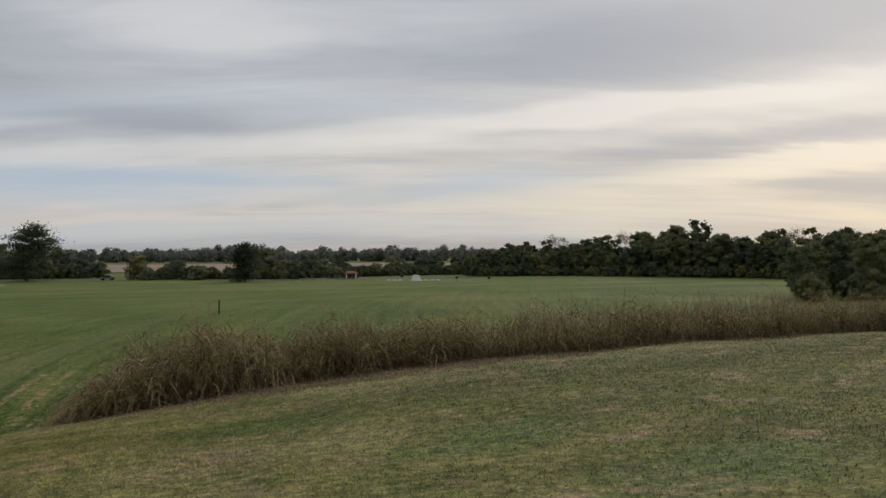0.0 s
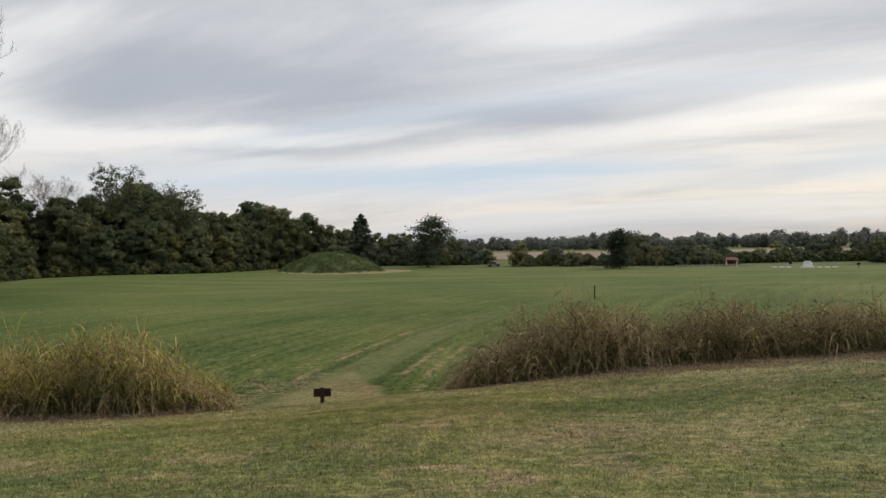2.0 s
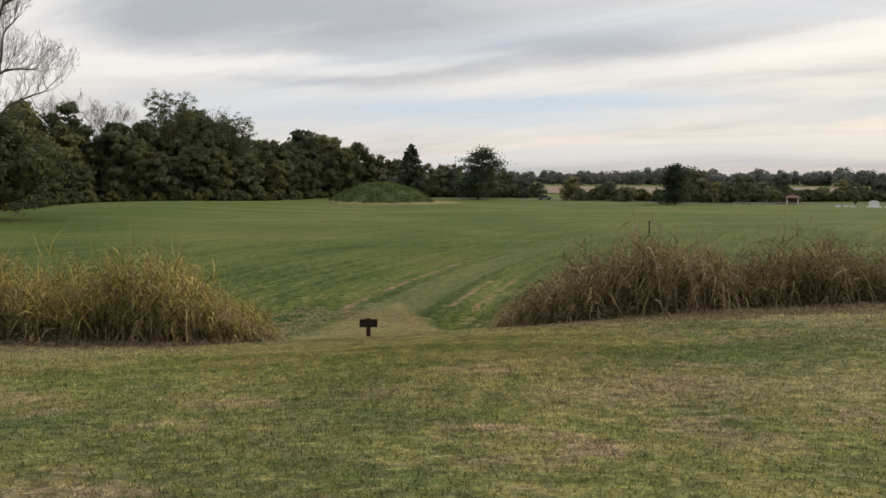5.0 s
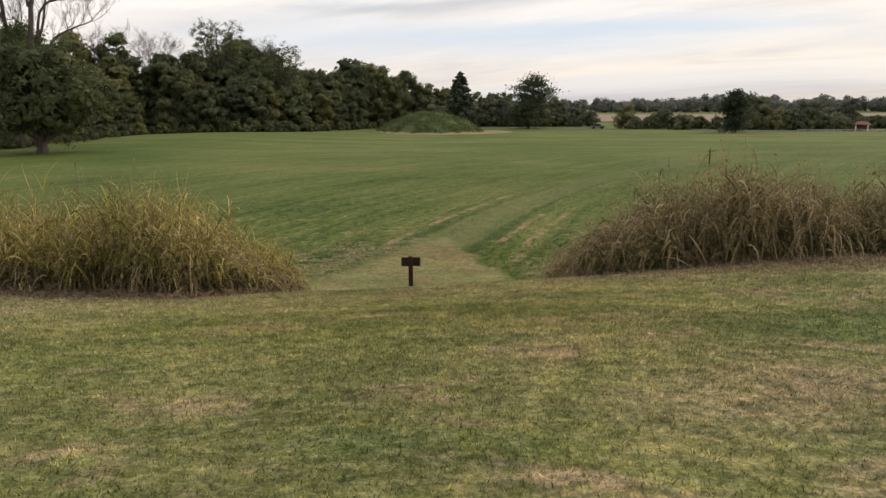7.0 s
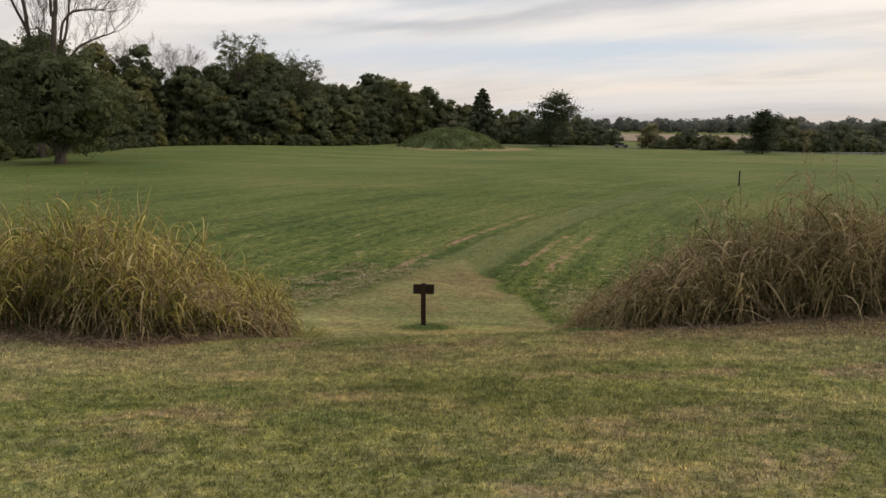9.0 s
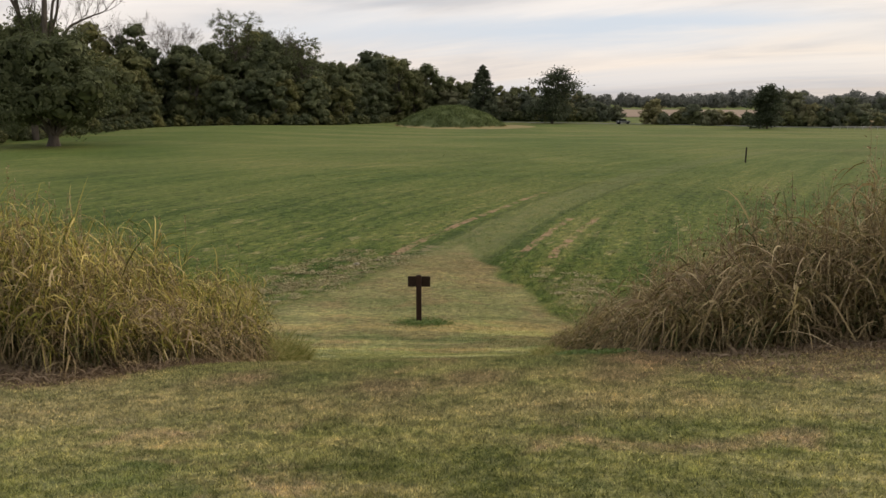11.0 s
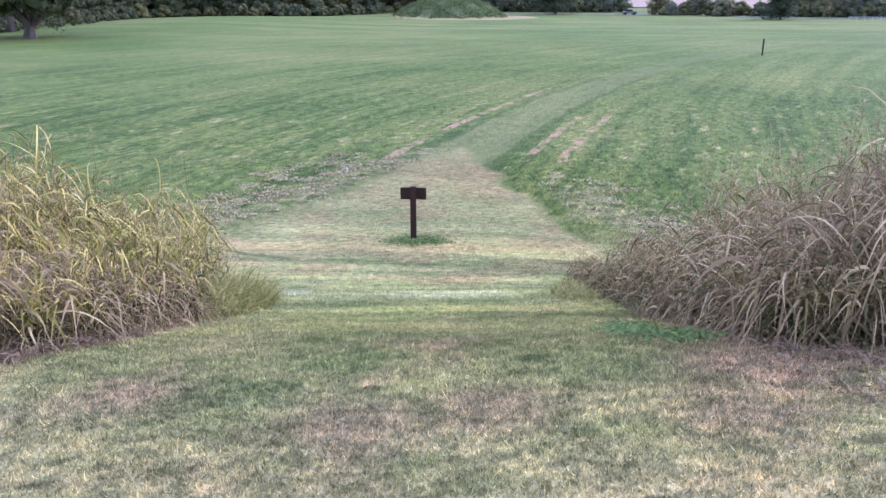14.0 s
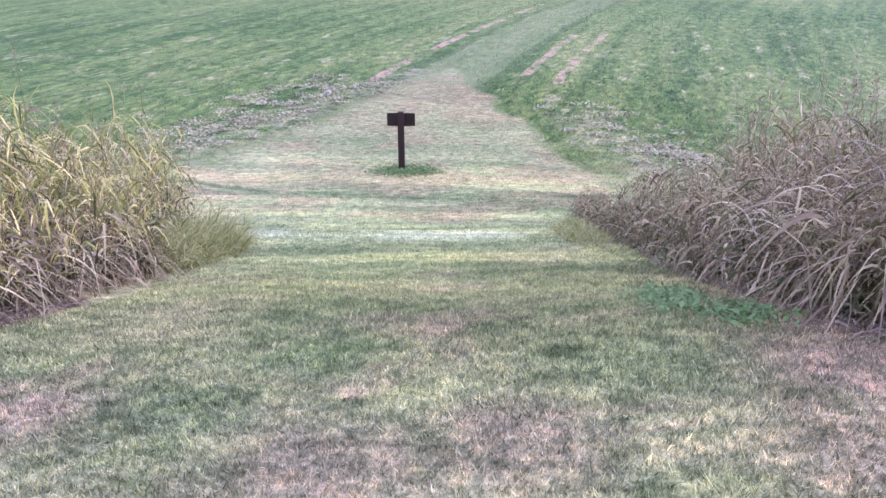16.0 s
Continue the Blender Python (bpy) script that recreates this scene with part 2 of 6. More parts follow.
def turf_colour(n, pos):
    """Mown turf: green sward, dry thatch and bare flecks in patches of several sizes."""
    big = n.noise(n.scaled(pos, (0.16, 0.24, 0.2)), 1.0, 3, 0.5)
    mid = n.noise(n.scaled(pos, (0.75, 1.3, 1)), 1.0, 5, 0.62, 0.6)
    fine = n.noise(n.scaled(pos, (7, 9, 8)), 1.0, 5, 0.7)
    blade = n.noise(n.scaled(pos, (60, 38, 40)), 1.0, 2, 0.6)
    v = n.math("ADD", n.math("MULTIPLY", big, 0.42), n.math("MULTIPLY", mid, 0.58))
    base = n.ramp(v, [(0.35, (0.085, 0.115, 0.034)), (0.43, (0.135, 0.155, 0.050)), (0.52, (0.195, 0.195, 0.078)), (0.60, (0.265, 0.232, 0.115)), (0.68, (0.31, 0.245, 0.135))])
    spl = n.add("ShaderNodeSeparateXYZ")
    n.link(pos, spl.inputs[0])
    east = n.ramp(n.math("DIVIDE", spl.outputs[0], 30.0), [(0.05, (0, 0, 0)), (0.30, (0.92, 0.92, 0.92))])
    base = n.mix(east, base, n.mix(mid, (0.032, 0.047, 0.013), (0.105, 0.114, 0.037)))
    ahead = n.math("DIVIDE", n.math("ADD", spl.outputs[1], n.math("MULTIPLY", mid, 3.0)), 60.0)
    base = n.mix(n.ramp(ahead, [(0.12, (0.5, 0.5, 0.5)), (0.19, (0, 0, 0))]), base, n.mix(mid, (0.050, 0.066, 0.018), (0.175, 0.175, 0.062)))
    base = n.mix(n.ramp(ahead, [(0.16, (0, 0, 0)), (0.215, (0.45, 0.45, 0.45)), (0.27, (0.2, 0.2, 0.2))]), base, n.mix(mid, (0.165, 0.190, 0.098), (0.335, 0.285, 0.200)))
    drift = n.ramp(n.noise(n.scaled(pos, (0.30, 0.55, 0.5), (0, 0, 0.15), (2.0, 5.0, 0)), 1.0, 4, 0.6, 0.4), [(0.40, (0.80, 0.82, 0.79)), (0.60, (1.13, 1.12, 1.10))])
    base = n.mix(1.0, base, drift, "MULTIPLY")
    lush = n.ramp(n.noise(n.scaled(pos, (0.55, 0.8, 0.5), (0, 0, 0), (4.0, 9.0, 0)), 1.0, 4, 0.6, 0.6), [(0.56, (0, 0, 0)), (0.70, (0.5, 0.5, 0.5))])
    base = n.mix(lush, base, (0.075, 0.125, 0.036))
    dead = n.ramp(n.noise(n.scaled(pos, (0.8, 1.1, 0.5), (0, 0, 0), (11.0, 3.0, 0)), 1.0, 5, 0.65, 0.7), [(0.535, (0, 0, 0)), (0.67, (0.72, 0.72, 0.72))])
    base = n.mix(dead, base, (0.285, 0.205, 0.150))
    # single worn, dead and lush patches of the mound top and ramp head
    dry_, brown_, green_ = (0.250, 0.220, 0.125), (0.235, 0.175, 0.125), (0.066, 0.110, 0.034)
    rough_ = n.math("MULTIPLY", n.math("SUBTRACT", n.noise(n.scaled(pos, (2.2, 2.6, 2), (0, 0, 0), (5.0, 8.0, 0)), 1.0, 5, 0.7, 0.4), 0.5), 2.2)
    for px_, py_, rx_, ry_, tone, weight in ((-0.98, 11.1, 0.5, 0.55, brown_, 0.7), (-0.2, 11.35, 0.4, 0.4, brown_, 0.65), (-2.4, 11.6, 0.6, 0.35, brown_, 0.6), (1.2, 11.2, 0.5, 0.4, brown_, 0.6),
                                            (1.4, 12.0, 0.5, 0.5, brown_, 0.7), (0.2, 16.7, 0.6, 0.6, brown_, 0.5), (-1.3, 12.45, 0.55, 0.5, green_, 0.65), (-1.8, 11.65, 0.5, 0.4, green_, 0.5),
                                            (0.5, 12.1, 0.6, 0.5, green_, 0.35), (-2.4, 13.5, 0.5, 0.8, dry_, 0.6), (5.9, 4.3, 1.3, 0.8, green_, 0.7), (6.4, 1.2, 1.5, 0.9, green_, 0.7), (4.0, 5.5, 1.6, 0.8, dry_, 0.5),
                                            (-3.7, 4.2, 1.0, 0.5, green_, 0.7), (3.6, 7.4, 1.2, 0.9, green_, 0.6), (1.9, 5.0, 0.9, 0.6, brown_, 0.45), (2.5, 5.6, 0.7, 0.5, brown_, 0.5), (7.0, 10.6, 2.0, 0.5, dry_, 0.6),
                                            (-4.5, 10.6, 4.0, 0.7, dry_, 0.6), (1.0, 10.3, 2.5, 0.4, dry_, 0.45)):
        ux = n.math("DIVIDE", n.math("SUBTRACT", spl.outputs[0], px_), rx_)
        uy = n.math("DIVIDE", n.math("SUBTRACT", spl.outputs[1], py_), ry_)
        away = n.math("SQRT", n.math("ADD", n.math("MULTIPLY", ux, ux), n.math("MULTIPLY", uy, uy)))
        in_patch = n.math("SUBTRACT", 1.35, n.math("ADD", away, rough_), clamp=True)
        base = n.mix(n.math("MULTIPLY", in_patch, weight), base, tone)
    # brown litter lying before the tall stands
    ex, ey = spl.outputs[0], spl.outputs[1]
    by_right = n.math("MULTIPLY", n.math("DIVIDE", n.math("SUBTRACT", ex, 0.8), 1.0, clamp=True), n.math("DIVIDE", n.math("SUBTRACT", ey, 10.9), 1.3, clamp=True))
    by_right = n.math("MULTIPLY", by_right, n.math("DIVIDE", n.math("SUBTRACT", 16.0, ex), 8.0, clamp=True))
    by_left = n.math("MULTIPLY", n.math("DIVIDE", n.math("SUBTRACT", -3.3, ex), 0.9, clamp=True), n.math("DIVIDE", n.math("SUBTRACT", ey, 11.2), 1.0, clamp=True))
    strewn = n.math("MULTIPLY", n.math("MAXIMUM", by_right, by_left), n.math("LESS_THAN", ey, 16.0))
    strewn = n.math("MULTIPLY", strewn, n.ramp(n.noise(n.scaled(pos, (1.6, 1.9, 1), (0, 0, 0), (7.0, 2.0, 0)), 1.0, 5, 0.7, 0.4), [(0.40, (0.15, 0.15, 0.15)), (0.56, (0.85, 0.85, 0.85))]))
    base = n.mix(strewn, base, (0.275, 0.180, 0.125))
    base = n.mix(n.ramp(fine, [(0.44, (0, 0, 0)), (0.75, (0.38, 0.38, 0.38))]), base, (0.300, 0.295, 0.195))
    base = n.mix(n.ramp(fine, [(0.28, (0.5, 0.5, 0.5)), (0.42, (0, 0, 0))]), base, (0.075, 0.088, 0.030))
    grain = n.ramp(n.noise(n.scaled(pos, (26, 20, 20)), 1.0, 4, 0.75, 0.5), [(0.34, (0.60, 0.62, 0.57)), (0.50, (1.12, 1.10, 1.05)), (0.66, (1.80, 1.68, 1.58))])
    base = n.mix(1.0, base, grain, "MULTIPLY")
    return base, fine, blade


def ground_colour(n, pos):
    """Colour of the whole grass sheet: turf of the mound, apron and track, green field."""
    base, fine, blade = turf_colour(n, pos)
    sep_ = n.add("ShaderNodeSeparateXYZ")
    n.link(pos, sep_.inputs[0])
    x, y = sep_.outputs[0], sep_.outputs[1]
    wob = n.math("MULTIPLY", n.math("SUBTRACT", n.noise(n.scaled(pos, (0.5, 0.5, 0.5)), 1.0, 4, 0.6), 0.5), 1.6)
    q = n.math("SUBTRACT", y, 36.0)
    qp = n.math("MAXIMUM", q, 0.0)
    # centre line of the mown track, which bends away to the east
    mid_x = n.math("ADD", -2.46, n.math("ADD", n.math("MULTIPLY", q, 0.214), n.math("MULTIPLY", n.math("MULTIPLY", qp, qp), 0.00355)))
    s = n.math("SUBTRACT", x, mid_x)
    swath = n.add("ShaderNodeCombineXYZ")
    n.link(n.math("MULTIPLY", s, 1.0), swath.inputs[0])
    n.link(y, swath.inputs[1])
    sv = swath.outputs[0]
    lane = n.noise(n.scaled(sv, (0.55, 0.035, 1)), 1.0, 5, 0.6, 0.2)
    row = n.noise(n.scaled(sv, (1.5, 0.16, 1)), 1.0, 5, 0.65, 0.4)
    fbig = n.noise(n.scaled(pos, (0.05, 0.03, 0.02)), 1.0, 4, 0.55)
    ffine = n.noise(n.scaled(pos, (2.2, 1.3, 1)), 1.0, 6, 0.75)
    v = n.math("ADD", n.math("ADD", n.math("MULTIPLY", lane, 0.26), n.math("MULTIPLY", row, 0.16)), n.math("ADD", n.math("MULTIPLY", fbig, 0.30), n.math("MULTIPLY", ffine, 0.28)))
    meadow = n.ramp(v, [(0.42, (0.038, 0.064, 0.012)), (0.47, (0.068, 0.102, 0.021)), (0.525, (0.118, 0.140, 0.036)), (0.62, (0.21, 0.195, 0.072))])
    far = n.ramp(n.math("DIVIDE", y, 300.0), [(0.12, (0, 0, 0)), (0.45, (0.6, 0.6, 0.6))])
    broad = n.ramp(n.noise(n.scaled(pos, (0.022, 0.085, 0.02), (0, 0, 0.1), (3.0, 7.0, 0)), 1.0, 5, 0.6, 0.4), [(0.40, (0.076, 0.118, 0.024)), (0.52, (0.122, 0.150, 0.040)), (0.64, (0.190, 0.185, 0.066))])
    meadow = n.mix(far, meadow, broad)
    # dry clippings lying in rows
    near = n.ramp(n.math("DIVIDE", n.math("ABSOLUTE", n.math("SUBTRACT", y, 37.0)), 30.0), [(0.15, (1, 1, 1)), (1.0, (0.0, 0.0, 0.0))])
    clip_ = n.ramp(n.noise(n.scaled(sv, (1.1, 0.42, 1)), 1.0, 6, 0.7, 0.5), [(0.575, (0, 0, 0)), (0.66, (0.8, 0.8, 0.8))])
    meadow = n.mix(n.math("MULTIPLY", clip_, near), meadow, (0.31, 0.26, 0.135))
    mott = n.ramp(n.noise(n.scaled(sv, (3.4, 1.5, 1), (0, 0, 0), (2.0, 8.0, 0)), 1.0, 6, 0.78, 0.5), [(0.36, (0.42, 0.47, 0.40)), (0.48, (0.92, 0.95, 0.90)), (0.57, (1.25, 1.2, 1.15)), (0.65, (2.1, 1.9, 1.9))])
    meadow = n.mix(n.ramp(n.math("DIVIDE", y, 140.0), [(0.25, (1, 1, 1)), (1.0, (0.35, 0.35, 0.35))]), meadow, n.mix(1.0, meadow, mott, "MULTIPLY"))
    # old wheel lines that run beside the track
    line_ = n.noise(n.scaled(sv, (1.25, 0.012, 1), (0, 0, 0), (3.3, 0.0, 0)), 1.0, 2, 0.5, 0.1)
    line_ = n.ramp(line_, [(0.36, (0.62, 0.66, 0.58)), (0.44, (1, 1, 1)), (0.60, (1, 1, 1)), (0.66, (1.4, 1.28, 1.2))])
    meadow = n.mix(n.math("MULTIPLY", near, 0.4), meadow, n.mix(1.0, meadow, line_, "MULTIPLY"))
    # track and its bare edges
    off = n.math("ABSOLUTE", n.math("ADD", s, n.math("MULTIPLY", wob, 0.45)))
    half = 1.25
    soft_t = n.math("SUBTRACT", 1.0, n.math("DIVIDE", n.math("SUBTRACT", off, half), 0.7), clamp=True)
    track = n.math("MULTIPLY", soft_t, n.math("MULTIPLY", n.math("GREATER_THAN", y, 31.0), n.math("LESS_THAN", y, 112.0)))
    fade = n.ramp(n.math("DIVIDE", y, 110.0), [(0.30, (0.8, 0.8, 0.8)), (0.45, (0.6, 0.6, 0.6)), (0.95, (0.4, 0.4, 0.4))])
    fade = n.math("MULTIPLY", fade, n.ramp(n.noise(n.scaled(sv, (0.9, 0.12, 1), (0, 0, 0), (5.0, 2.0, 0)), 1.0, 5, 0.65, 0.4), [(0.38, (0.55, 0.55, 0.55)), (0.56, (1, 1, 1))]))
    worn = n.mix(0.35, n.mix(ffine, (0.085, 0.115, 0.036), (0.19, 0.19, 0.075)), base)
    meadow = n.mix(n.math("MULTIPLY", track, fade), meadow, worn)
    sw = n.math("ADD", s, n.math("MULTIPLY", wob, 0.25))
    rut = n.math("LESS_THAN", n.math("ABSOLUTE", n.math("ADD", sw, 2.75)), 0.24)
    scar = n.math("LESS_THAN", n.math("ABSOLUTE", n.math("SUBTRACT", n.math("ABSOLUTE", n.math("SUBTRACT", sw, 3.4)), 0.7)), 0.20)
    rut = n.math("MULTIPLY", n.math("MAXIMUM", rut, n.math("MULTIPLY", scar, n.math("LESS_THAN", y, 50.0))), n.math("MULTIPLY", n.math("GREATER_THAN", y, 37.5), n.math("LESS_THAN", y, 62.0)))
    rut = n.math("MULTIPLY", rut, n.ramp(n.noise(n.scaled(pos, (0.9, 0.7, 0.5)), 1.0, 6, 0.78, 0.4), [(0.46, (0, 0, 0)), (0.58, (0.9, 0.9, 0.9))]))
    meadow = n.mix(rut, meadow, (0.34, 0.215, 0.135))
    edge_dark = n.math("MULTIPLY", n.math("LESS_THAN", n.math("ABSOLUTE", n.math("SUBTRACT", off, 1.75)), 0.22), n.math("MULTIPLY", n.math("GREATER_THAN", y, 34.0), n.math("LESS_THAN", y, 70.0)))
    meadow = n.mix(n.math("MULTIPLY", edge_dark, 0.4), meadow, (0.035, 0.060, 0.015))
    # apron of short turf at the foot of the ramp
    xw = n.math("ADD", x, n.math("MULTIPLY", wob, 1.1))
    left = n.math("ADD", n.math("MULTIPLY", n.math("SUBTRACT", y, 26.7), 0.43), -7.9)
    right = n.math("ADD", n.math("MULTIPLY", n.math("SUBTRACT", y, 30.0), -0.27), 1.2)
    in_l = n.math("DIVIDE", n.math("SUBTRACT", xw, n.math("SUBTRACT", left, 0.5)), 1.3, clamp=True)
    in_r = n.math("DIVIDE", n.math("SUBTRACT", right, xw), 0.45, clamp=True)
    tri = n.math("MULTIPLY", in_l, in_r)
    rim = n.math("MULTIPLY", n.math("SUBTRACT", 1.0, n.math("DIVIDE", n.math("ABSOLUTE", n.math("SUBTRACT", xw, n.math("SUBTRACT", left, 1.0))), 1.9), clamp=True), n.math("LESS_THAN", y, 40.0))
    rim_r = n.math("MULTIPLY", n.math("SUBTRACT", 1.0, n.math("DIVIDE", n.math("ABSOLUTE", n.math("SUBTRACT", xw, n.math("ADD", right, 1.6))), 1.2), clamp=True), n.math("LESS_THAN", y, 33.0))
    pale = n.ramp(n.noise(n.scaled(pos, (1.1, 2.2, 1)), 1.0, 6, 0.72, 0.8), [(0.44, (0, 0, 0)), (0.57, (1, 1, 1))])
    meadow = n.mix(n.math("MULTIPLY", n.math("MULTIPLY", n.math("MAXIMUM", rim, rim_r), pale), 0.75), meadow, (0.285, 0.235, 0.135))
    zone = n.math("MULTIPLY", n.ramp(n.math("DIVIDE", n.math("ADD", y, n.math("MULTIPLY", wob, 1.2)), 60.0), [(0.40, (0, 0, 0)), (0.47, (1, 1, 1))]), n.math("SUBTRACT", 1.0, tri, clamp=True))
    zone = n.math("MAXIMUM", zone, n.math("GREATER_THAN", y, 45.0))
    zone = n.math("MAXIMUM", zone, n.math("MAXIMUM", n.math("GREATER_THAN", x, 62.0), n.math("LESS_THAN", x, -38.0)))
    apron = n.mix(n.ramp(n.math("DIVIDE", y, 60.0), [(0.20, (0, 0, 0)), (0.30, (0.7, 0.7, 0.7))]), base, n.mix(n.noise(n.scaled(pos, (0.35, 0.5, 0.5), (0, 0, 0), (6.0, 1.0, 0)), 1.0, 6, 0.65, 0.5), (0.050, 0.102, 0.024), (0.345, 0.290, 0.145)))
    bare_ = n.ramp(n.noise(n.scaled(pos, (0.42, 0.6, 0.5), (0, 0, 0), (9.0, 4.0, 0)), 1.0, 5, 0.65, 0.6), [(0.46, (0, 0, 0)), (0.58, (0.55, 0.55, 0.55))])
    apron = n.mix(n.math("MULTIPLY", bare_, n.math("GREATER_THAN", y, 21.0)), apron, (0.215, 0.150, 0.080))
    tip = n.math("SUBTRACT", 1.0, n.math("DIVIDE", n.math("ABSOLUTE", n.math("SUBTRACT", y, 36.5)), 4.0), clamp=True)
    apron = n.mix(n.math("MULTIPLY", tip, 0.45), apron, (0.190, 0.140, 0.072))
    # ramp steps: brown mower-scalped line, dark green bands painted as step shadows, pale band
    arc = n.math("ADD", y, n.math("ADD", n.math("MULTIPLY", n.math("MULTIPLY", n.math("ADD", x, 1.0), n.math("ADD", x, 1.0)), -0.05), n.math("MULTIPLY", wob, 0.35)))
    gap = n.ramp(n.noise(n.scaled(pos, (0.5, 0.1, 0.5), (0, 0, 0), (3.0, 6.0, 0)), 1.0, 4, 0.6, 0.2), [(0.42, (0, 0, 0)), (0.56, (0.9, 0.9, 0.9))])
    for at_y, half_w, tone in ((22.7, 0.16, (0.270, 0.190, 0.120)), (23.4, 0.30, (0.048, 0.072, 0.026)), (20.3, 0.14, (0.045, 0.070, 0.026)), (19.3, 1.0, (0.310, 0.305, 0.190))):
        on = n.math("SUBTRACT", 1.0, n.math("DIVIDE", n.math("ABSOLUTE", n.math("SUBTRACT", arc, at_y)), half_w), clamp=True)
        apron = n.mix(n.math("MULTIPLY", on, gap), apron, tone)
    speck = n.ramp(n.noise(n.scaled(pos, (5, 7, 5)), 1.0, 6, 0.75, 0.6), [(0.36, (0.50, 0.54, 0.46)), (0.50, (1.02, 1.02, 0.98)), (0.66, (1.75, 1.62, 1.5))])
    apron = n.mix(1.0, apron, speck, "MULTIPLY")
    sweep = n.ramp(n.noise(n.scaled(pos, (0.13, 0.85, 0.5), (0, 0, 0.12), (1.0, 3.0, 0)), 1.0, 4, 0.6, 0.3), [(0.40, (0.78, 0.86, 0.80)), (0.50, (1.08, 1.14, 1.12)), (0.62, (1.58, 1.55, 1.42))])
    bank = n.ramp(n.math("DIVIDE", y, 60.0), [(0.22, (0, 0, 0)), (0.27, (1, 1, 1)), (0.42, (1, 1, 1)), (0.50, (0.2, 0.2, 0.2))])
    apron = n.mix(bank, apron, n.mix(1.0, apron, sweep, "MULTIPLY"))
    col = n.mix(zone, apron, meadow)
    # rank grass on the small mound and the bare ring round its foot
    kx, ky = n.math("ADD", x, 15.0), n.math("SUBTRACT", y, 206.0)
    kr = n.math("SQRT", n.math("ADD", n.math("MULTIPLY", kx, kx), n.math("MULTIPLY", ky, ky)))
    kr = n.math("ADD", kr, n.math("MULTIPLY", wob, 0.8))
    rank = n.mix(n.noise(n.scaled(pos, (0.9, 0.9, 1.4)), 1.0, 5, 0.7), (0.058, 0.084, 0.034), (0.140, 0.165, 0.068))
    col = n.mix(n.math("LESS_THAN", kr, 14.2), col, rank)
    ring_ = n.math("MULTIPLY", n.math("GREATER_THAN", kr, 14.2), n.math("LESS_THAN", kr, n.math("ADD", 17.2, n.math("MULTIPLY", kx, 0.2))))
    col = n.mix(n.math("MULTIPLY", ring_, 0.75), col, (0.30, 0.23, 0.12))
    return col, fine, blade


def make_lawn():
    m, n, b = material("mown_turf", 0.9, 0.15)
    col, fine, blade = ground_colour(n, place(n))
    n.link(col, b.inputs["Base Color"])
    bump(n, b, n.math("ADD", n.math("MULTIPLY", blade, 0.5), n.math("MULTIPLY", fine, 0.8)), 0.8, 0.05)
    return m


MAT_GROUND = make_lawn()


def blade_material(name, stops, rough=0.6, patchy=None, spec=0.25, through_light=0.35, vary=False):
    """Leaf or blade colour: varies from piece to piece and in patches."""
    m, n, b = material(name, rough, spec)
    geo = n.add("ShaderNodeNewGeometry")
    rnd = geo.outputs["Random Per Island"]
    patch = n.noise(n.scaled(geo.outputs["Position"], patchy or (0.5, 0.5, 0.5)), 1.0, 3, 0.5)
    v = n.math("ADD", n.math("MULTIPLY", rnd, 0.5), n.math("MULTIPLY", patch, 0.5))
    tone = n.ramp(v, stops)
    own = n.add("ShaderNodeObjectInfo").outputs["Random"]
    if vary:
        tone = n.mix(1.0, tone, n.ramp(own, [(0.0, (0.76, 0.84, 0.86)), (0.35, (1.02, 1.08, 1.04)), (0.7, (1.25, 1.22, 1.05)), (1.0, (1.7, 1.5, 1.12))]), "MULTIPLY")
    n.link(tone, b.inputs["Base Color"])
    thru = n.add("ShaderNodeBsdfTranslucent")
    n.link(tone, thru.inputs[0])
    both_ = n.add("ShaderNodeMixShader", Fac=through_light)
    n.link(b.outputs[0], both_.inputs[1])
    n.link(thru.outputs[0], both_.inputs[2])
    out = next(k for k in m.node_tree.nodes if k.type == "OUTPUT_MATERIAL")
    n.link(both_.outputs[0], out.inputs[0])
    return m


def make_turf_blade():
    m, n, b = material("turf_blade", 0.7, 0.2)
    geo = n.add("ShaderNodeNewGeometry")
    col, fine, blade = ground_colour(n, geo.outputs["Position"])
    tint = n.ramp(geo.outputs["Random Per Island"], [(0.0, (0.42, 0.47, 0.40)), (0.45, (1.10, 1.13, 1.08)), (0.8, (1.72, 1.72, 1.66)), (1.0, (2.5, 2.4, 2.3))])
    n.link(n.mix(1.0, col, tint, "MULTIPLY"), b.inputs["Base Color"])
    thru = n.add("ShaderNodeBsdfTranslucent")
    n.link(b.inputs["Base Color"].links[0].from_socket, thru.inputs[0])
    both_ = n.add("ShaderNodeMixShader", Fac=0.42)
    n.link(b.outputs[0], both_.inputs[1])
    n.link(thru.outputs[0], both_.inputs[2])
    out = next(k for k in m.node_tree.nodes if k.type == "OUTPUT_MATERIAL")
    n.link(both_.outputs[0], out.inputs[0])
    return m


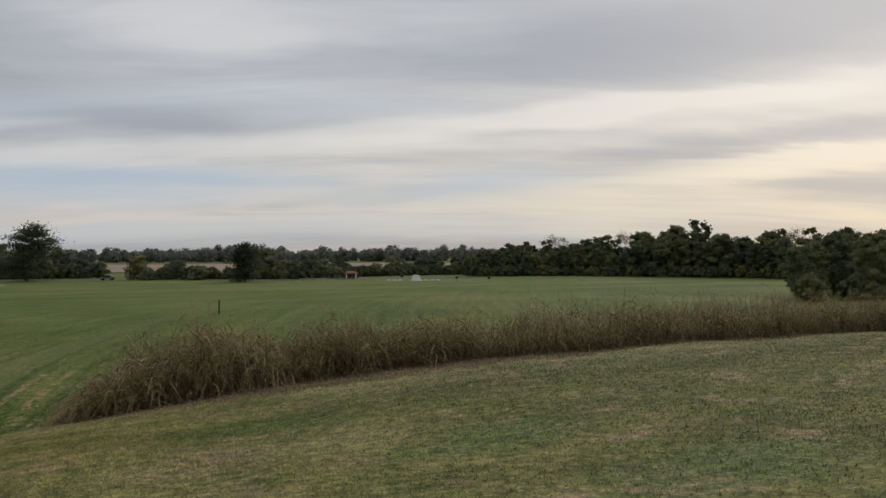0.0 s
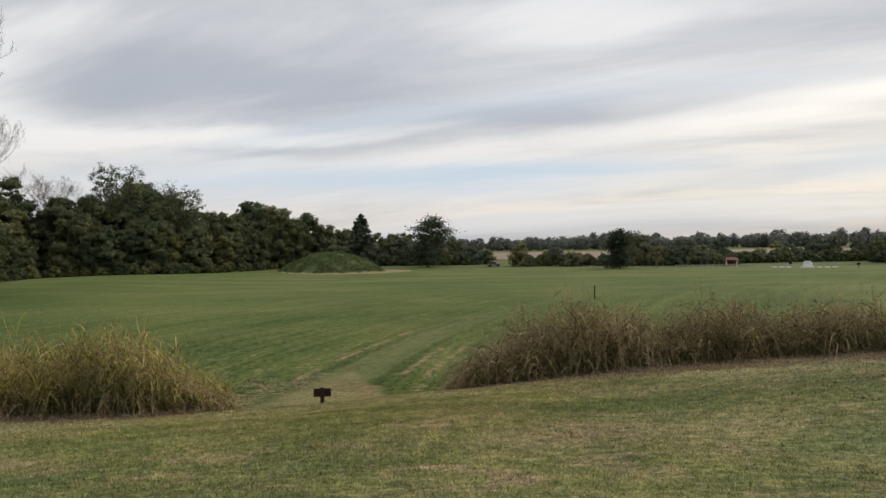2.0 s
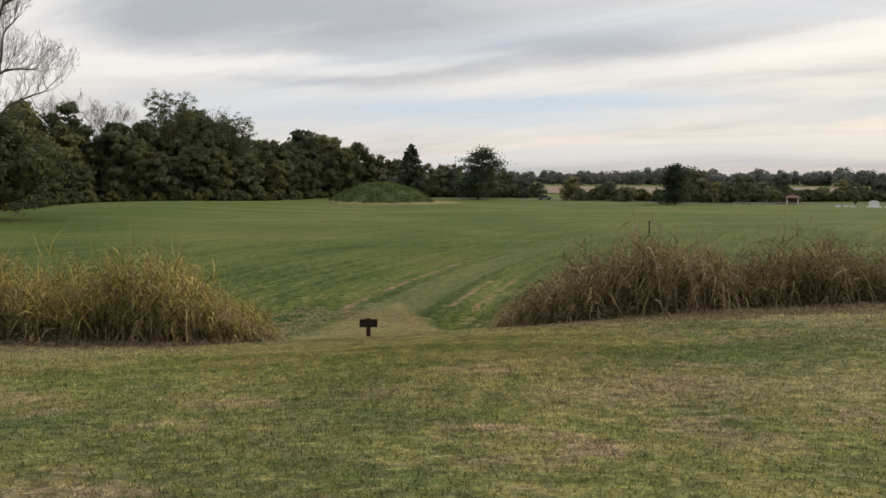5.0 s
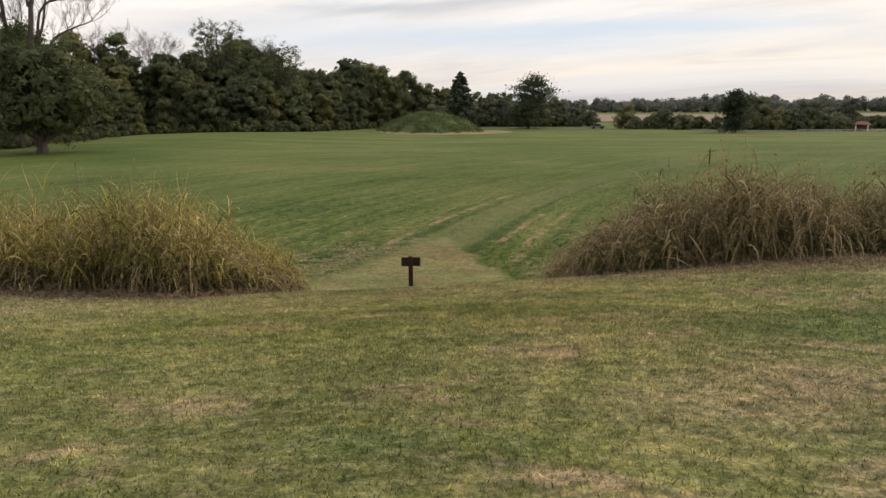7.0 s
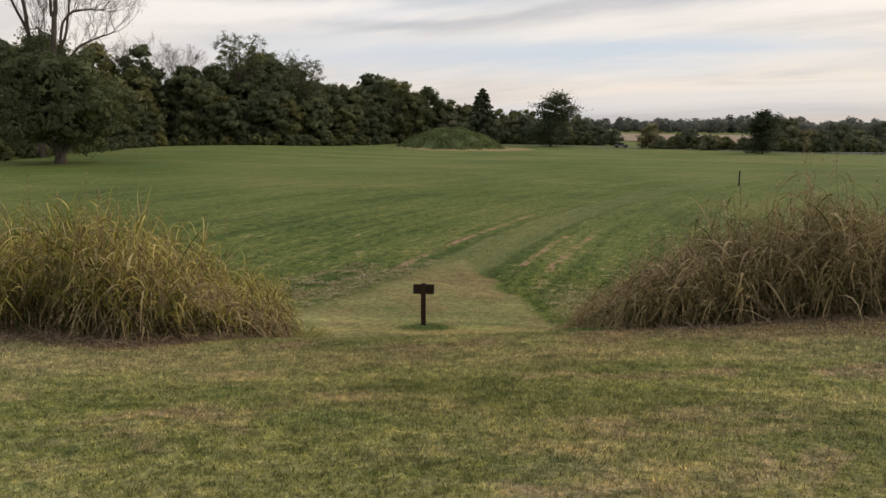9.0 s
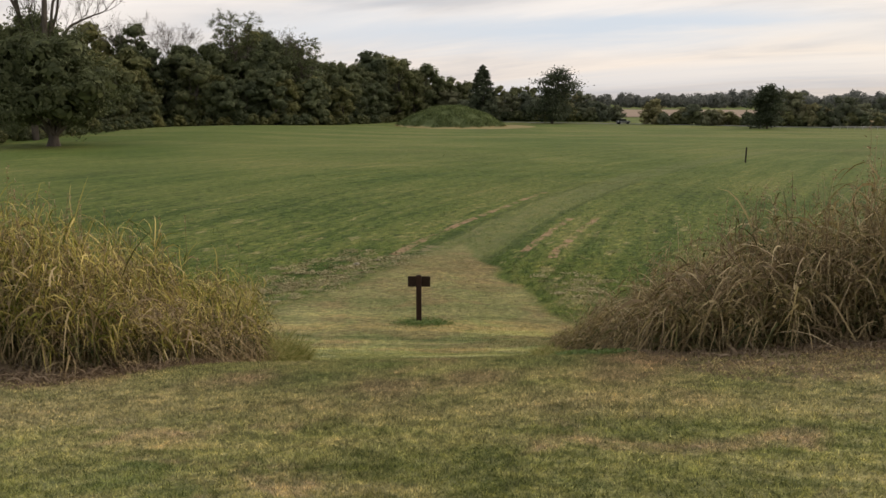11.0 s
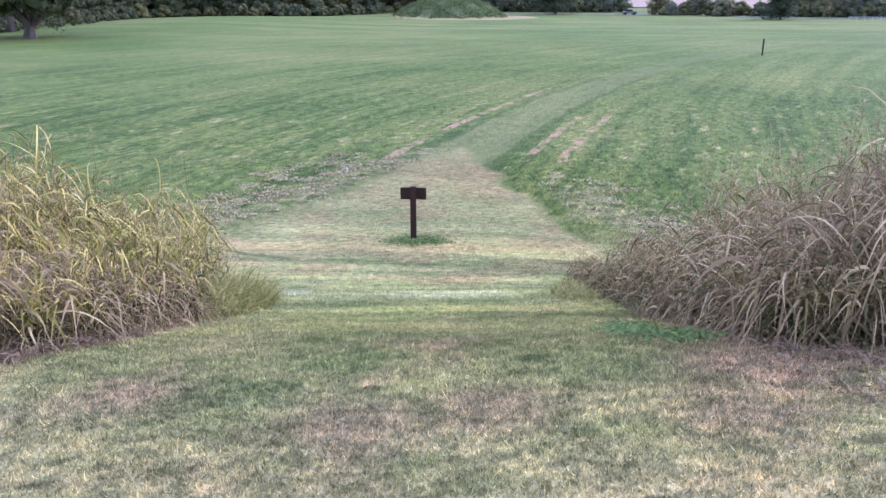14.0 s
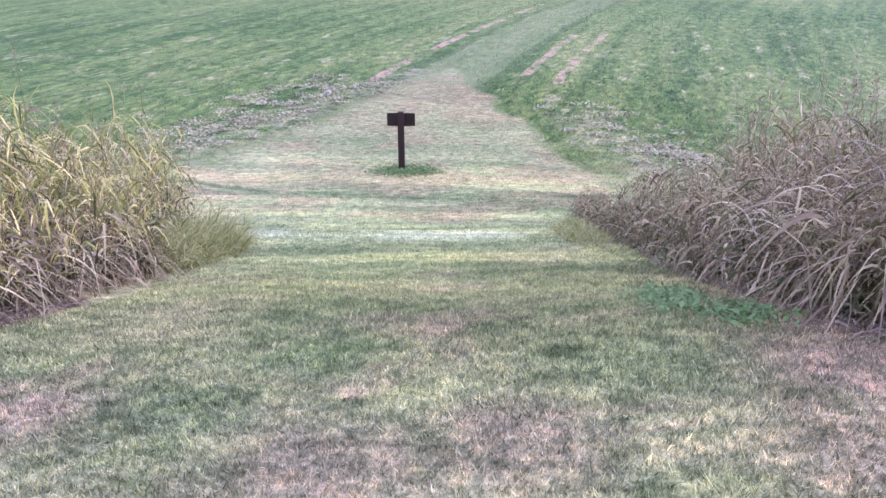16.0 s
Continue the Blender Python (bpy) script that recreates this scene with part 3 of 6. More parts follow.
MAT_TURF_BLADE = make_turf_blade()
MAT_TALL_GOLD = blade_material("tall_grass_gold", [(0.25, (0.090, 0.108, 0.016)), (0.40, (0.205, 0.205, 0.034)), (0.54, (0.40, 0.34, 0.080)), (0.72, (0.62, 0.49, 0.18))], rough=0.6, spec=0.2, through_light=0.2)
MAT_TALL_BROWN = blade_material("tall_grass_brown", [(0.22, (0.065, 0.070, 0.018)), (0.42, (0.150, 0.130, 0.042)), (0.58, (0.275, 0.215, 0.085)), (0.78, (0.47, 0.36, 0.18))], rough=0.6, spec=0.2, through_light=0.2)
# green of the living lower leaves, with the stand's inner shade painted in
MAT_TALL_GREEN_SHADED = blade_material("tall_grass_green_shaded", [(0.25, (0.026, 0.034, 0.010)), (0.45, (0.050, 0.056, 0.016)), (0.65, (0.100, 0.092, 0.030))], rough=0.6, spec=0.2, through_light=0.15)
MAT_STALK = blade_material("seed_stalk", [(0.3, (0.16, 0.11, 0.06)), (0.5, (0.30, 0.22, 0.12)), (0.7, (0.42, 0.33, 0.20))])
MAT_LEAF_WOOD = blade_material("woodland_leaf", [(0.25, (0.072, 0.084, 0.042)), (0.5, (0.112, 0.126, 0.062)), (0.75, (0.160, 0.168, 0.088))], 0.7, (0.171, 0.171, 0.171), vary=True)
MAT_LEAF_OAK = blade_material("oak_leaf", [(0.25, (0.062, 0.076, 0.034)), (0.5, (0.096, 0.114, 0.050)), (0.75, (0.140, 0.154, 0.070))], 0.7, (0.390, 0.390, 0.390))
MAT_NEEDLE = blade_material("needle_leaf", [(0.25, (0.042, 0.056, 0.034)), (0.5, (0.068, 0.086, 0.048)), (0.75, (0.10, 0.118, 0.066))], 0.75, (0.420, 0.420, 0.420))
MAT_LEAF_PALE = blade_material("thin_pale_leaf", [(0.25, (0.051, 0.072, 0.025)), (0.5, (0.093, 0.115, 0.047)), (0.75, (0.153, 0.162, 0.081))], 0.7, (0.170, 0.170, 0.170))
# hedge green lightened and greyed: the haze is painted into this colour
MAT_LEAF_HEDGE_HAZED = blade_material("hedge_leaf_hazed", [(0.25, (0.105, 0.115, 0.075)), (0.5, (0.15, 0.162, 0.105)), (0.75, (0.205, 0.208, 0.14))], 0.75, (0.12, 0.12, 0.12), vary=True)
# far leaves carry the distance haze in their colour, pale and greyed
MAT_LEAF_HAZE = blade_material("distant_leaf_hazed", [(0.25, (0.135, 0.145, 0.13)), (0.5, (0.175, 0.185, 0.165)), (0.75, (0.22, 0.23, 0.20))], 0.8, (0.05, 0.05, 0.05))
MAT_DEAD = blade_material("dead_grass_leaf", [(0.25, (0.13, 0.095, 0.045)), (0.5, (0.275, 0.205, 0.105)), (0.72, (0.49, 0.39, 0.215))], 0.65, (0.8, 0.8, 0.8), 0.15, 0.15)
MAT_DEAD_BROWN = blade_material("matted_dead_grass", [(0.25, (0.12, 0.085, 0.055)), (0.5, (0.23, 0.165, 0.105)), (0.75, (0.36, 0.28, 0.19))], 0.8, (1, 1, 1))
MAT_CLIPPING = blade_material("dry_clippings", [(0.25, (0.20, 0.18, 0.09)), (0.5, (0.34, 0.30, 0.165)), (0.75, (0.48, 0.43, 0.26))], 0.85, (1, 1, 1), 0.1, 0.2)
MAT_TUFT = blade_material("fresh_grass_tuft", [(0.25, (0.14, 0.16, 0.035)), (0.5, (0.27, 0.265, 0.075)), (0.75, (0.46, 0.40, 0.17))], 0.6, (2, 2, 2))
MAT_CLOVER = blade_material("clover_leaf", [(0.25, (0.07, 0.12, 0.025)), (0.5, (0.12, 0.18, 0.045)), (0.75, (0.19, 0.25, 0.08))], 0.6, (3, 3, 3))


def surface(name, dark, light, scale=(3, 3, 3), rough=0.8, relief=0.3, spec=0.25, metal=0.0):
    m, n, b = material(name, rough, spec)
    b.inputs["Metallic"].default_value = metal
    obj = n.add("ShaderNodeTexCoord").outputs["Object"]
    f = n.noise(n.scaled(obj, scale), 1.0, 6, 0.65, 0.3)
    f2 = n.noise(n.scaled(obj, tuple(6 * s for s in scale)), 1.0, 3, 0.6)
    v = n.math("ADD", n.math("MULTIPLY", f, 0.7), n.math("MULTIPLY", f2, 0.3))
    n.link(n.ramp(v, [(0.33, dark), (0.66, light)]), b.inputs["Base Color"])
    if relief:
        bump(n, b, v, relief, 0.01)
    return m


MAT_BARK = surface("tree_bark", (0.055, 0.045, 0.036), (0.13, 0.11, 0.09), (2, 2, 0.5), 0.9, 0.8)
MAT_BARK_GREY = surface("weathered_grey_bark", (0.10, 0.088, 0.080), (0.22, 0.20, 0.185), (1.5, 1.5, 0.4), 0.9, 0.6)
MAT_BROWN_WOOD = surface("brown_stained_wood", (0.020, 0.011, 0.008), (0.055, 0.028, 0.020), (6, 6, 1.5), 0.7, 0.4)
MAT_BOARD = surface("dark_brown_sign_paint", (0.016, 0.009, 0.007), (0.036, 0.019, 0.014), (8, 8, 8), 0.6, 0.2)
MAT_STAKE = surface("dark_weathered_stake", (0.02, 0.017, 0.013), (0.05, 0.04, 0.03), (5, 5, 1), 0.9, 0.4)
MAT_ROCK = surface("pale_field_stone", (0.17, 0.155, 0.11), (0.33, 0.30, 0.215), (4, 4, 4), 0.95, 0.8)
MAT_WHITE = surface("white_painted_block", (0.66, 0.66, 0.64), (0.84, 0.84, 0.82), (1, 1, 1), 0.6, 0.1)
MAT_ROOF = surface("rust_red_roof_metal", (0.13, 0.055, 0.04), (0.22, 0.10, 0.075), (1, 6, 1), 0.6, 0.2)
MAT_ROOF_GREY = surface("dull_grey_roof_metal", (0.20, 0.19, 0.18), (0.30, 0.28, 0.27), (1, 4, 1), 0.6, 0.1)
MAT_CONCRETE = surface("pale_concrete", (0.38, 0.37, 0.35), (0.55, 0.54, 0.51), (1, 1, 1), 0.9, 0.2)
MAT_ROAD = surface("grey_asphalt_road", (0.10, 0.10, 0.10), (0.16, 0.16, 0.155), (0.3, 0.3, 0.3), 0.9, 0.1)
MAT_CROP = surface("dry_harvested_field", (0.22, 0.158, 0.112), (0.30, 0.228, 0.168), (0.02, 0.02, 0.02), 0.95, 0.0)
MAT_CAR = surface("dark_grey_car_paint", (0.10, 0.105, 0.11), (0.14, 0.145, 0.15), (1, 1, 1), 0.3, 0.0, 0.5)
MAT_GLASS_DARK = surface("dark_car_glass", (0.02, 0.022, 0.025), (0.03, 0.032, 0.035), (1, 1, 1), 0.08, 0.0, 0.5)
MAT_TYRE = surface("black_rubber", (0.012, 0.012, 0.012), (0.025, 0.025, 0.025), (8, 8, 8), 0.9, 0.2)


# ---- mesh helpers ----
def quick_mesh(name, verts, faces, mat):
    """A mesh of many alike faces from numpy arrays (n x 3 vertices, m x k corners)."""
    verts, faces = np.ascontiguousarray(verts, np.float32), np.ascontiguousarray(faces, np.int32)
    me = bpy.data.meshes.new(name)
    k = faces.shape[1]
    me.vertices.add(len(verts))
    me.vertices.foreach_set("co", verts.ravel())
    me.loops.add(faces.size)
    me.loops.foreach_set("vertex_index", faces.ravel())
    me.polygons.add(len(faces))
    me.polygons.foreach_set("loop_start", np.arange(0, faces.size, k, dtype=np.int32))
    me.polygons.foreach_set("loop_total", np.full(len(faces), k, np.int32))
    me.materials.append(mat)
    me.update(calc_edges=True)
    return me


def part(name, me, parent, label=""):
    ob = new(name, me)
    ob.parent = parent
    return tagged(ob, label)


def empty(name, x, y, z, rz=0.0, label="", category="", group="", kind=""):
    ob = new(name)
    ob.empty_display_size = 0.3
    ob.matrix_world = pose(x, y, z, 0, 0, rz)
    return tagged(ob, label, category, group, kind)


def box_mesh(name, sx, sy, sz, mat, centre=(0, 0, 0), bevel=0.0, turn_m=None):
    bm = bmesh.new()
    bmesh.ops.create_cube(bm, size=1.0)
    bmesh.ops.scale(bm, vec=(sx, sy, sz), verts=bm.verts)
    if bevel:
        bmesh.ops.bevel(bm, geom=bm.edges[:], offset=bevel, segments=2, affect="EDGES")
    if turn_m is not None:
        bm.transform(turn_m)
    bmesh.ops.translate(bm, vec=centre, verts=bm.verts)
    me = bpy.data.meshes.new(name)
    bm.to_mesh(me)
    bm.free()
    me.materials.append(mat)
    return me


def tubes(segments, sides=6):
    """Tapered tubes: each segment is (points n x 3, radii n). Returns vertices and quads."""
    vs, fs, base = [], [], 0
    ang = np.linspace(0, 2 * np.pi, sides, endpoint=False)
    ring = np.stack([np.cos(ang), np.sin(ang)], 1)
    for pts, radii in segments:
        pts = np.asarray(pts, float)
        d = np.gradient(pts, axis=0)
        d /= np.linalg.norm(d, axis=1)[:, None] + 1e-9
        ref = np.array([1.0, 0, 0]) if abs(d[0][0]) < 0.8 else np.array([0, 1.0, 0])
        u = np.cross(d, ref)
        u /= np.linalg.norm(u, axis=1)[:, None] + 1e-9
        v = np.cross(d, u)
        for i in range(len(pts)):
            vs.append(pts[i] + radii[i] * (ring[:, :1] * u[i] + ring[:, 1:] * v[i]))
        for i in range(len(pts) - 1):
            for k in range(sides):
                k2 = (k + 1) % sides
                fs.append((base + i * sides + k, base + i * sides + k2, base + (i + 1) * sides + k2, base + (i + 1) * sides + k))
        base += len(pts) * sides
    return np.concatenate(vs), np.array(fs)


def bent(a, b, rng, n=6, wob=0.06):
    a, b = np.asarray(a, float), np.asarray(b, float)
    t = np.linspace(0, 1, n)[:, None]
    p = a + (b - a) * t
    p += rng.normal(0, wob * np.linalg.norm(b - a), (n, 3)) * np.sin(np.pi * t)
    return p


def leaf_quads(centres, normals, sizes, rng):
    """Pointed leaf sprays: one four-cornered face each, slightly folded by its two long corners."""
    n = len(centres)
    r = rng.normal(size=(n, 3))
    u = np.cross(normals, r)
    u /= np.linalg.norm(u, axis=1)[:, None] + 1e-9
    v = np.cross(normals, u)
    s = sizes[:, None]
    w = rng.uniform(0.35, 0.6, (n, 1))
    verts = np.stack([centres - u * s, centres + v * s * w + normals * s * 0.15, centres + u * s, centres - v * s * w + normals * s * 0.15], 1).reshape(-1, 3)
    faces = np.arange(4 * n).reshape(n, 4)
    return verts, faces


# ---- ground: one sheet to the horizon ----
def axis(fine_a, fine_b, step, reach, grow=1.09):
    mid = list(np.arange(fine_a, fine_b + step / 2, step))
    s, v = step, fine_b
    while v < reach:
        s *= grow
        v += s
        mid.append(v)
    s, v = step, fine_a
    while v > -reach:
        s *= grow
        v -= s
        mid.insert(0, v)
    return np.array(mid)


def build_ground():
    xs = axis(-14, 32, 0.4, 3500)
    ys = axis(-6, 40, 0.35, 3500, 1.07)
    far_y = np.arange(150, 262, 2.0)
    far_x = np.arange(-40, 12, 2.0)
    ys = np.unique(np.concatenate([ys[(ys < 150) | (ys > 262)], far_y]))
    xs = np.unique(np.concatenate([xs[(xs < -40) | (xs > 12)], far_x, xs[(xs > -14) & (xs < 12)]]))
    gx, gy = np.meshgrid(xs, ys)
    verts = np.stack([gx, gy, height(gx, gy)], -1).reshape(-1, 3)
    nx, ny = len(xs), len(ys)
    idx = np.arange(nx * ny).reshape(ny, nx)
    faces = np.stack([idx[:-1, :-1], idx[:-1, 1:], idx[1:, 1:], idx[1:, :-1]], -1).reshape(-1, 4)
    me = quick_mesh("ground", verts, faces, MAT_GROUND)
    me.polygons.foreach_set("use_smooth", [True] * len(me.polygons))
    return tagged(new("ground", me), "mown grass mound top, ramp and wide green field", "ground", kind="structure")


build_ground()


def drape(name, outline_fn, mat, lift, label, kind="structure", category="road"):
    verts, faces = outline_fn()
    verts = np.asarray(verts, float)
    verts[:, 2] = height(verts[:, 0], verts[:, 1]) + lift
    return tagged(new(name, quick_mesh(name, verts, faces, mat)), label, category, kind=kind)


def ribbon(points, width, n=80):
    pts = np.array(points, float)
    t = np.linspace(0, len(pts) - 1, n)
    p = np.stack([np.interp(t, range(len(pts)), pts[:, k]) for k in (0, 1)], 1)
    d = np.gradient(p, axis=0)
    d /= np.linalg.norm(d, axis=1)[:, None]
    nrm = np.stack([-d[:, 1], d[:, 0]], 1)
    a, b = p - nrm * width / 2, p + nrm * width / 2
    verts = np.concatenate([np.c_[a, np.zeros(n)], np.c_[b, np.zeros(n)]])
    faces = np.array([(i, i + 1, n + i + 1, n + i) for i in range(n - 1)])
    return verts, faces

# ---- trees ----
def leafy_tree(name, seed, h, w, bare=0.18, leaves=5200, size=0.36, mat=None, bark=None, lobes=12, low=0.5, label="", category="tree", group="", stout=1.0, dense=True, ragged=0.16):
    """A broadleaf tree: trunk and limbs in one mesh, crown of lobes, each of many sprays of leaves."""
    rng = np.random.default_rng(seed)
    root = empty(name, 0, 0, 0, 0, label, category, group)
    segs = []
    top = np.array([rng.normal(0, 0.03 * h), rng.normal(0, 0.03 * h), 0.84 * h])
    trunk = bent((0, 0, -0.3), top, rng, 9, 0.02)
    r0 = (0.022 * h + 0.05) * stout
    rad = np.linspace(r0, r0 * 0.18, 9)
    rad[0] *= 1.5
    segs.append((trunk, rad))
    cz0, cz1 = bare * h, h
    cents, crad = [], []
    wide_at = (1 - low) * 0.75
    for k in range(lobes):
        f = np.clip((k + rng.uniform(0, 1)) / lobes, 0.03, 0.97)
        prof = np.sqrt(max(0.06, 1 - ((f - wide_at) / (0.78 if f > wide_at else 0.62)) ** 2))
        a = k * 2.4 + rng.uniform(-0.5, 0.5)
        r = 0.5 * w * prof * rng.uniform(0.35, 0.72)
        lr = 0.5 * w * rng.uniform(0.30, 0.50) * (0.62 + 0.38 * prof)
        z = np.clip(cz0 + (cz1 - cz0) * f, cz0 + 0.55 * lr, cz1 - 0.62 * lr)
        cents.append((r * np.cos(a), r * np.sin(a), z))
        crad.append(lr)
    cents, crad = np.array(cents), np.array(crad)
    # sprays over the face of each lobe
    per = 16
    d = rng.normal(size=(lobes * per, 3))
    d /= np.linalg.norm(d, axis=1)[:, None]
    own = np.repeat(np.arange(lobes), per)
    spread = rng.uniform(0.62, 1.0, len(own)) + np.abs(rng.normal(0, ragged, len(own)))
    spray = cents[own] + d * (crad[own] * spread)[:, None] * np.array([1, 1, 0.78])
    srad = crad[own] * rng.uniform(0.16, 0.36, len(own))
    for k in range(lobes):
        i = int(np.clip(cents[k][2] / h * 8 - rng.uniform(1.2, 2.6), 1, 7))
        segs.append((bent(trunk[i], cents[k], rng, 5, 0.06), np.linspace(rad[i] * 0.55, 0.05, 5)))
        for q in range(k * per, k * per + per, 1 if not dense else 4):
            segs.append((bent(cents[k], spray[q], rng, 3, 0.06), np.linspace(0.05, 0.02, 3)))
    v, f = tubes(segs, 5)
    part("trunk", quick_mesh("trunk", v, f, bark or MAT_BARK), root)
    pick = rng.choice(len(spray), leaves, p=srad ** 2 / (srad ** 2).sum())
    e = rng.normal(size=(leaves, 3))
    e /= np.linalg.norm(e, axis=1)[:, None]
    cen = spray[pick] + e * (srad[pick] * rng.uniform(0.1, 1.25, leaves))[:, None] * np.array([1.1, 1.1, 0.75])
    cen[:, 2] = np.maximum(cen[:, 2], 0.2)
    nrm = 0.7 * d[pick] + 0.5 * e + rng.normal(0, 0.35, (leaves, 3)) + np.array([0, 0, 0.45])
    nrm /= np.linalg.norm(nrm, axis=1)[:, None]
    v, f = leaf_quads(cen, nrm, size * rng.uniform(0.5, 1.3, leaves), rng)
    if dense:
        # the shaded twigs and leaves deep inside each lobe, as coarse sprays
        m = lobes * 150
        own2 = rng.integers(0, lobes, m)
        p = rng.normal(size=(m, 3))
        p /= np.linalg.norm(p, axis=1)[:, None]
        inner = cents[own2] + p * (crad[own2] * rng.uniform(0.35, 0.74, m))[:, None] * np.array([1, 1, 0.78])
        inner[:, 2] = np.maximum(inner[:, 2], 0.2)
        v2, f2 = leaf_quads(inner, p, np.minimum(crad[own2] * 0.36, 0.75) * rng.uniform(0.7, 1.2, m), rng)
        f = np.concatenate([f, f2 + len(v)])
        v = np.concatenate([v, v2])
    part("crown", quick_mesh("crown", v, f, mat or MAT_LEAF_WOOD), root)
    return root


def conifer_tree(name, seed, h, w, leaves=2600, size=0.5, label="", category="tree"):
    rng = np.random.default_rng(seed)
    root = empty(name, 0, 0, 0, 0, label, category)
    segs = [(bent((0, 0, -0.3), (0, 0, h * 0.97), rng, 8, 0.008), np.linspace(0.025 * h, 0.02, 8))]
    cen = []
    for k in range(70):
        f = (k + rng.uniform(0, 1)) / 70
        z = h * (0.05 + 0.93 * f)
        reach = 0.5 * w * (1 - f) ** 0.62 * rng.uniform(0.80, 1.05) * (1.0 if f > 0.12 else 0.82)
        a = k * 2.4 + rng.uniform(-0.4, 0.4)
        tip = np.array([reach * np.cos(a), reach * np.sin(a), z - 0.12 * reach + 0.3])
        segs.append((bent((0, 0, z), tip, rng, 4, 0.03), np.linspace(0.05, 0.012, 4)))
        m = leaves // 70
        t = rng.uniform(0.1, 1.0, m) ** 0.7
        p = np.array([0, 0, z]) + (tip - np.array([0, 0, z])) * t[:, None]
        cen.append(p + rng.normal(0, 1, (m, 3)) * (0.10 + 0.28 * (1 - f)) * np.array([1, 1, 0.9]) * (w / 8))
    v, f = tubes(segs, 5)
    part("trunk", quick_mesh("trunk", v, f, MAT_BARK), root)
    cen = np.concatenate(cen)
    nrm = rng.normal(0, 0.6, cen.shape) + np.array([0, 0, 0.6]) + cen * np.array([0.25, 0.25, 0])
    nrm /= np.linalg.norm(nrm, axis=1)[:, None]
    v, f = leaf_quads(cen, nrm, size * rng.uniform(0.5, 1.2, len(cen)), rng)
    part("crown", quick_mesh("crown", v, f, MAT_NEEDLE), root)
    return root


def layered_pine(name, seed, h, w, leaves=9000, label="", category="tree", lean=0.1, plates=34, upright=0.0):
    """An old pine: flat, uneven plates of needles on level limbs, gaps between them, a rugged top."""
    rng = np.random.default_rng(seed)
    root = empty(name, 0, 0, 0, 0, label, category)
    segs, cen, nrm, size = [], [], [], []
    trunk = bent((-lean * w, 0, -0.3), (lean * w, 0, h * 0.95), rng, 9, 0.02)
    segs.append((trunk, np.linspace(0.028 * h, 0.06, 9)))
    for k in range(plates):
        f = (k + rng.uniform(0.1, 0.9)) / plates
        z = h * (0.09 + 0.88 * f)
        axis_ = np.array([np.interp(z, trunk[:, 2], trunk[:, 0]), np.interp(z, trunk[:, 2], trunk[:, 1]), z])
        a = k * 2.4 + rng.uniform(-0.6, 0.6)
        reach = 0.5 * w * np.interp(f, [0, 0.15, 0.5, 0.8, 1], [0.80, 1.0, 0.92, 0.72, 0.30]) * rng.uniform(0.35, 1.08)
        tip = axis_ + np.array([reach * np.cos(a), reach * np.sin(a), rng.uniform(-0.03, 0.06) * h])
        segs.append((bent(axis_ - np.array([0, 0, 0.04 * h]), tip, rng, 5, 0.05), np.linspace(0.12, 0.03, 5)))
        m = leaves // plates
        t = rng.uniform(0.25, 1.05, m)
        p = axis_ + (tip - axis_) * t[:, None]
        fat = w * rng.uniform(0.055, 0.10)
        cen.append(p + rng.normal(size=(m, 3)) * np.array([fat, fat, fat * (0.42 + upright)]))
        nrm.append(rng.normal(0, 0.55, (m, 3)) + np.array([0, 0, 0.8]))
        size.append(rng.uniform(0.16, 0.42, m))
    v, f = tubes(segs, 6)
    part("trunk", quick_mesh("trunk", v, f, MAT_BARK), root)
    cen, nrm, size = np.concatenate(cen), np.concatenate(nrm), np.concatenate(size)
    cen[:, 2] = np.maximum(cen[:, 2], 0.3)
    nrm /= np.linalg.norm(nrm, axis=1)[:, None]
    v, f = leaf_quads(cen, nrm, size, rng)
    part("crown", quick_mesh("crown", v, f, MAT_NEEDLE), root)
    return root


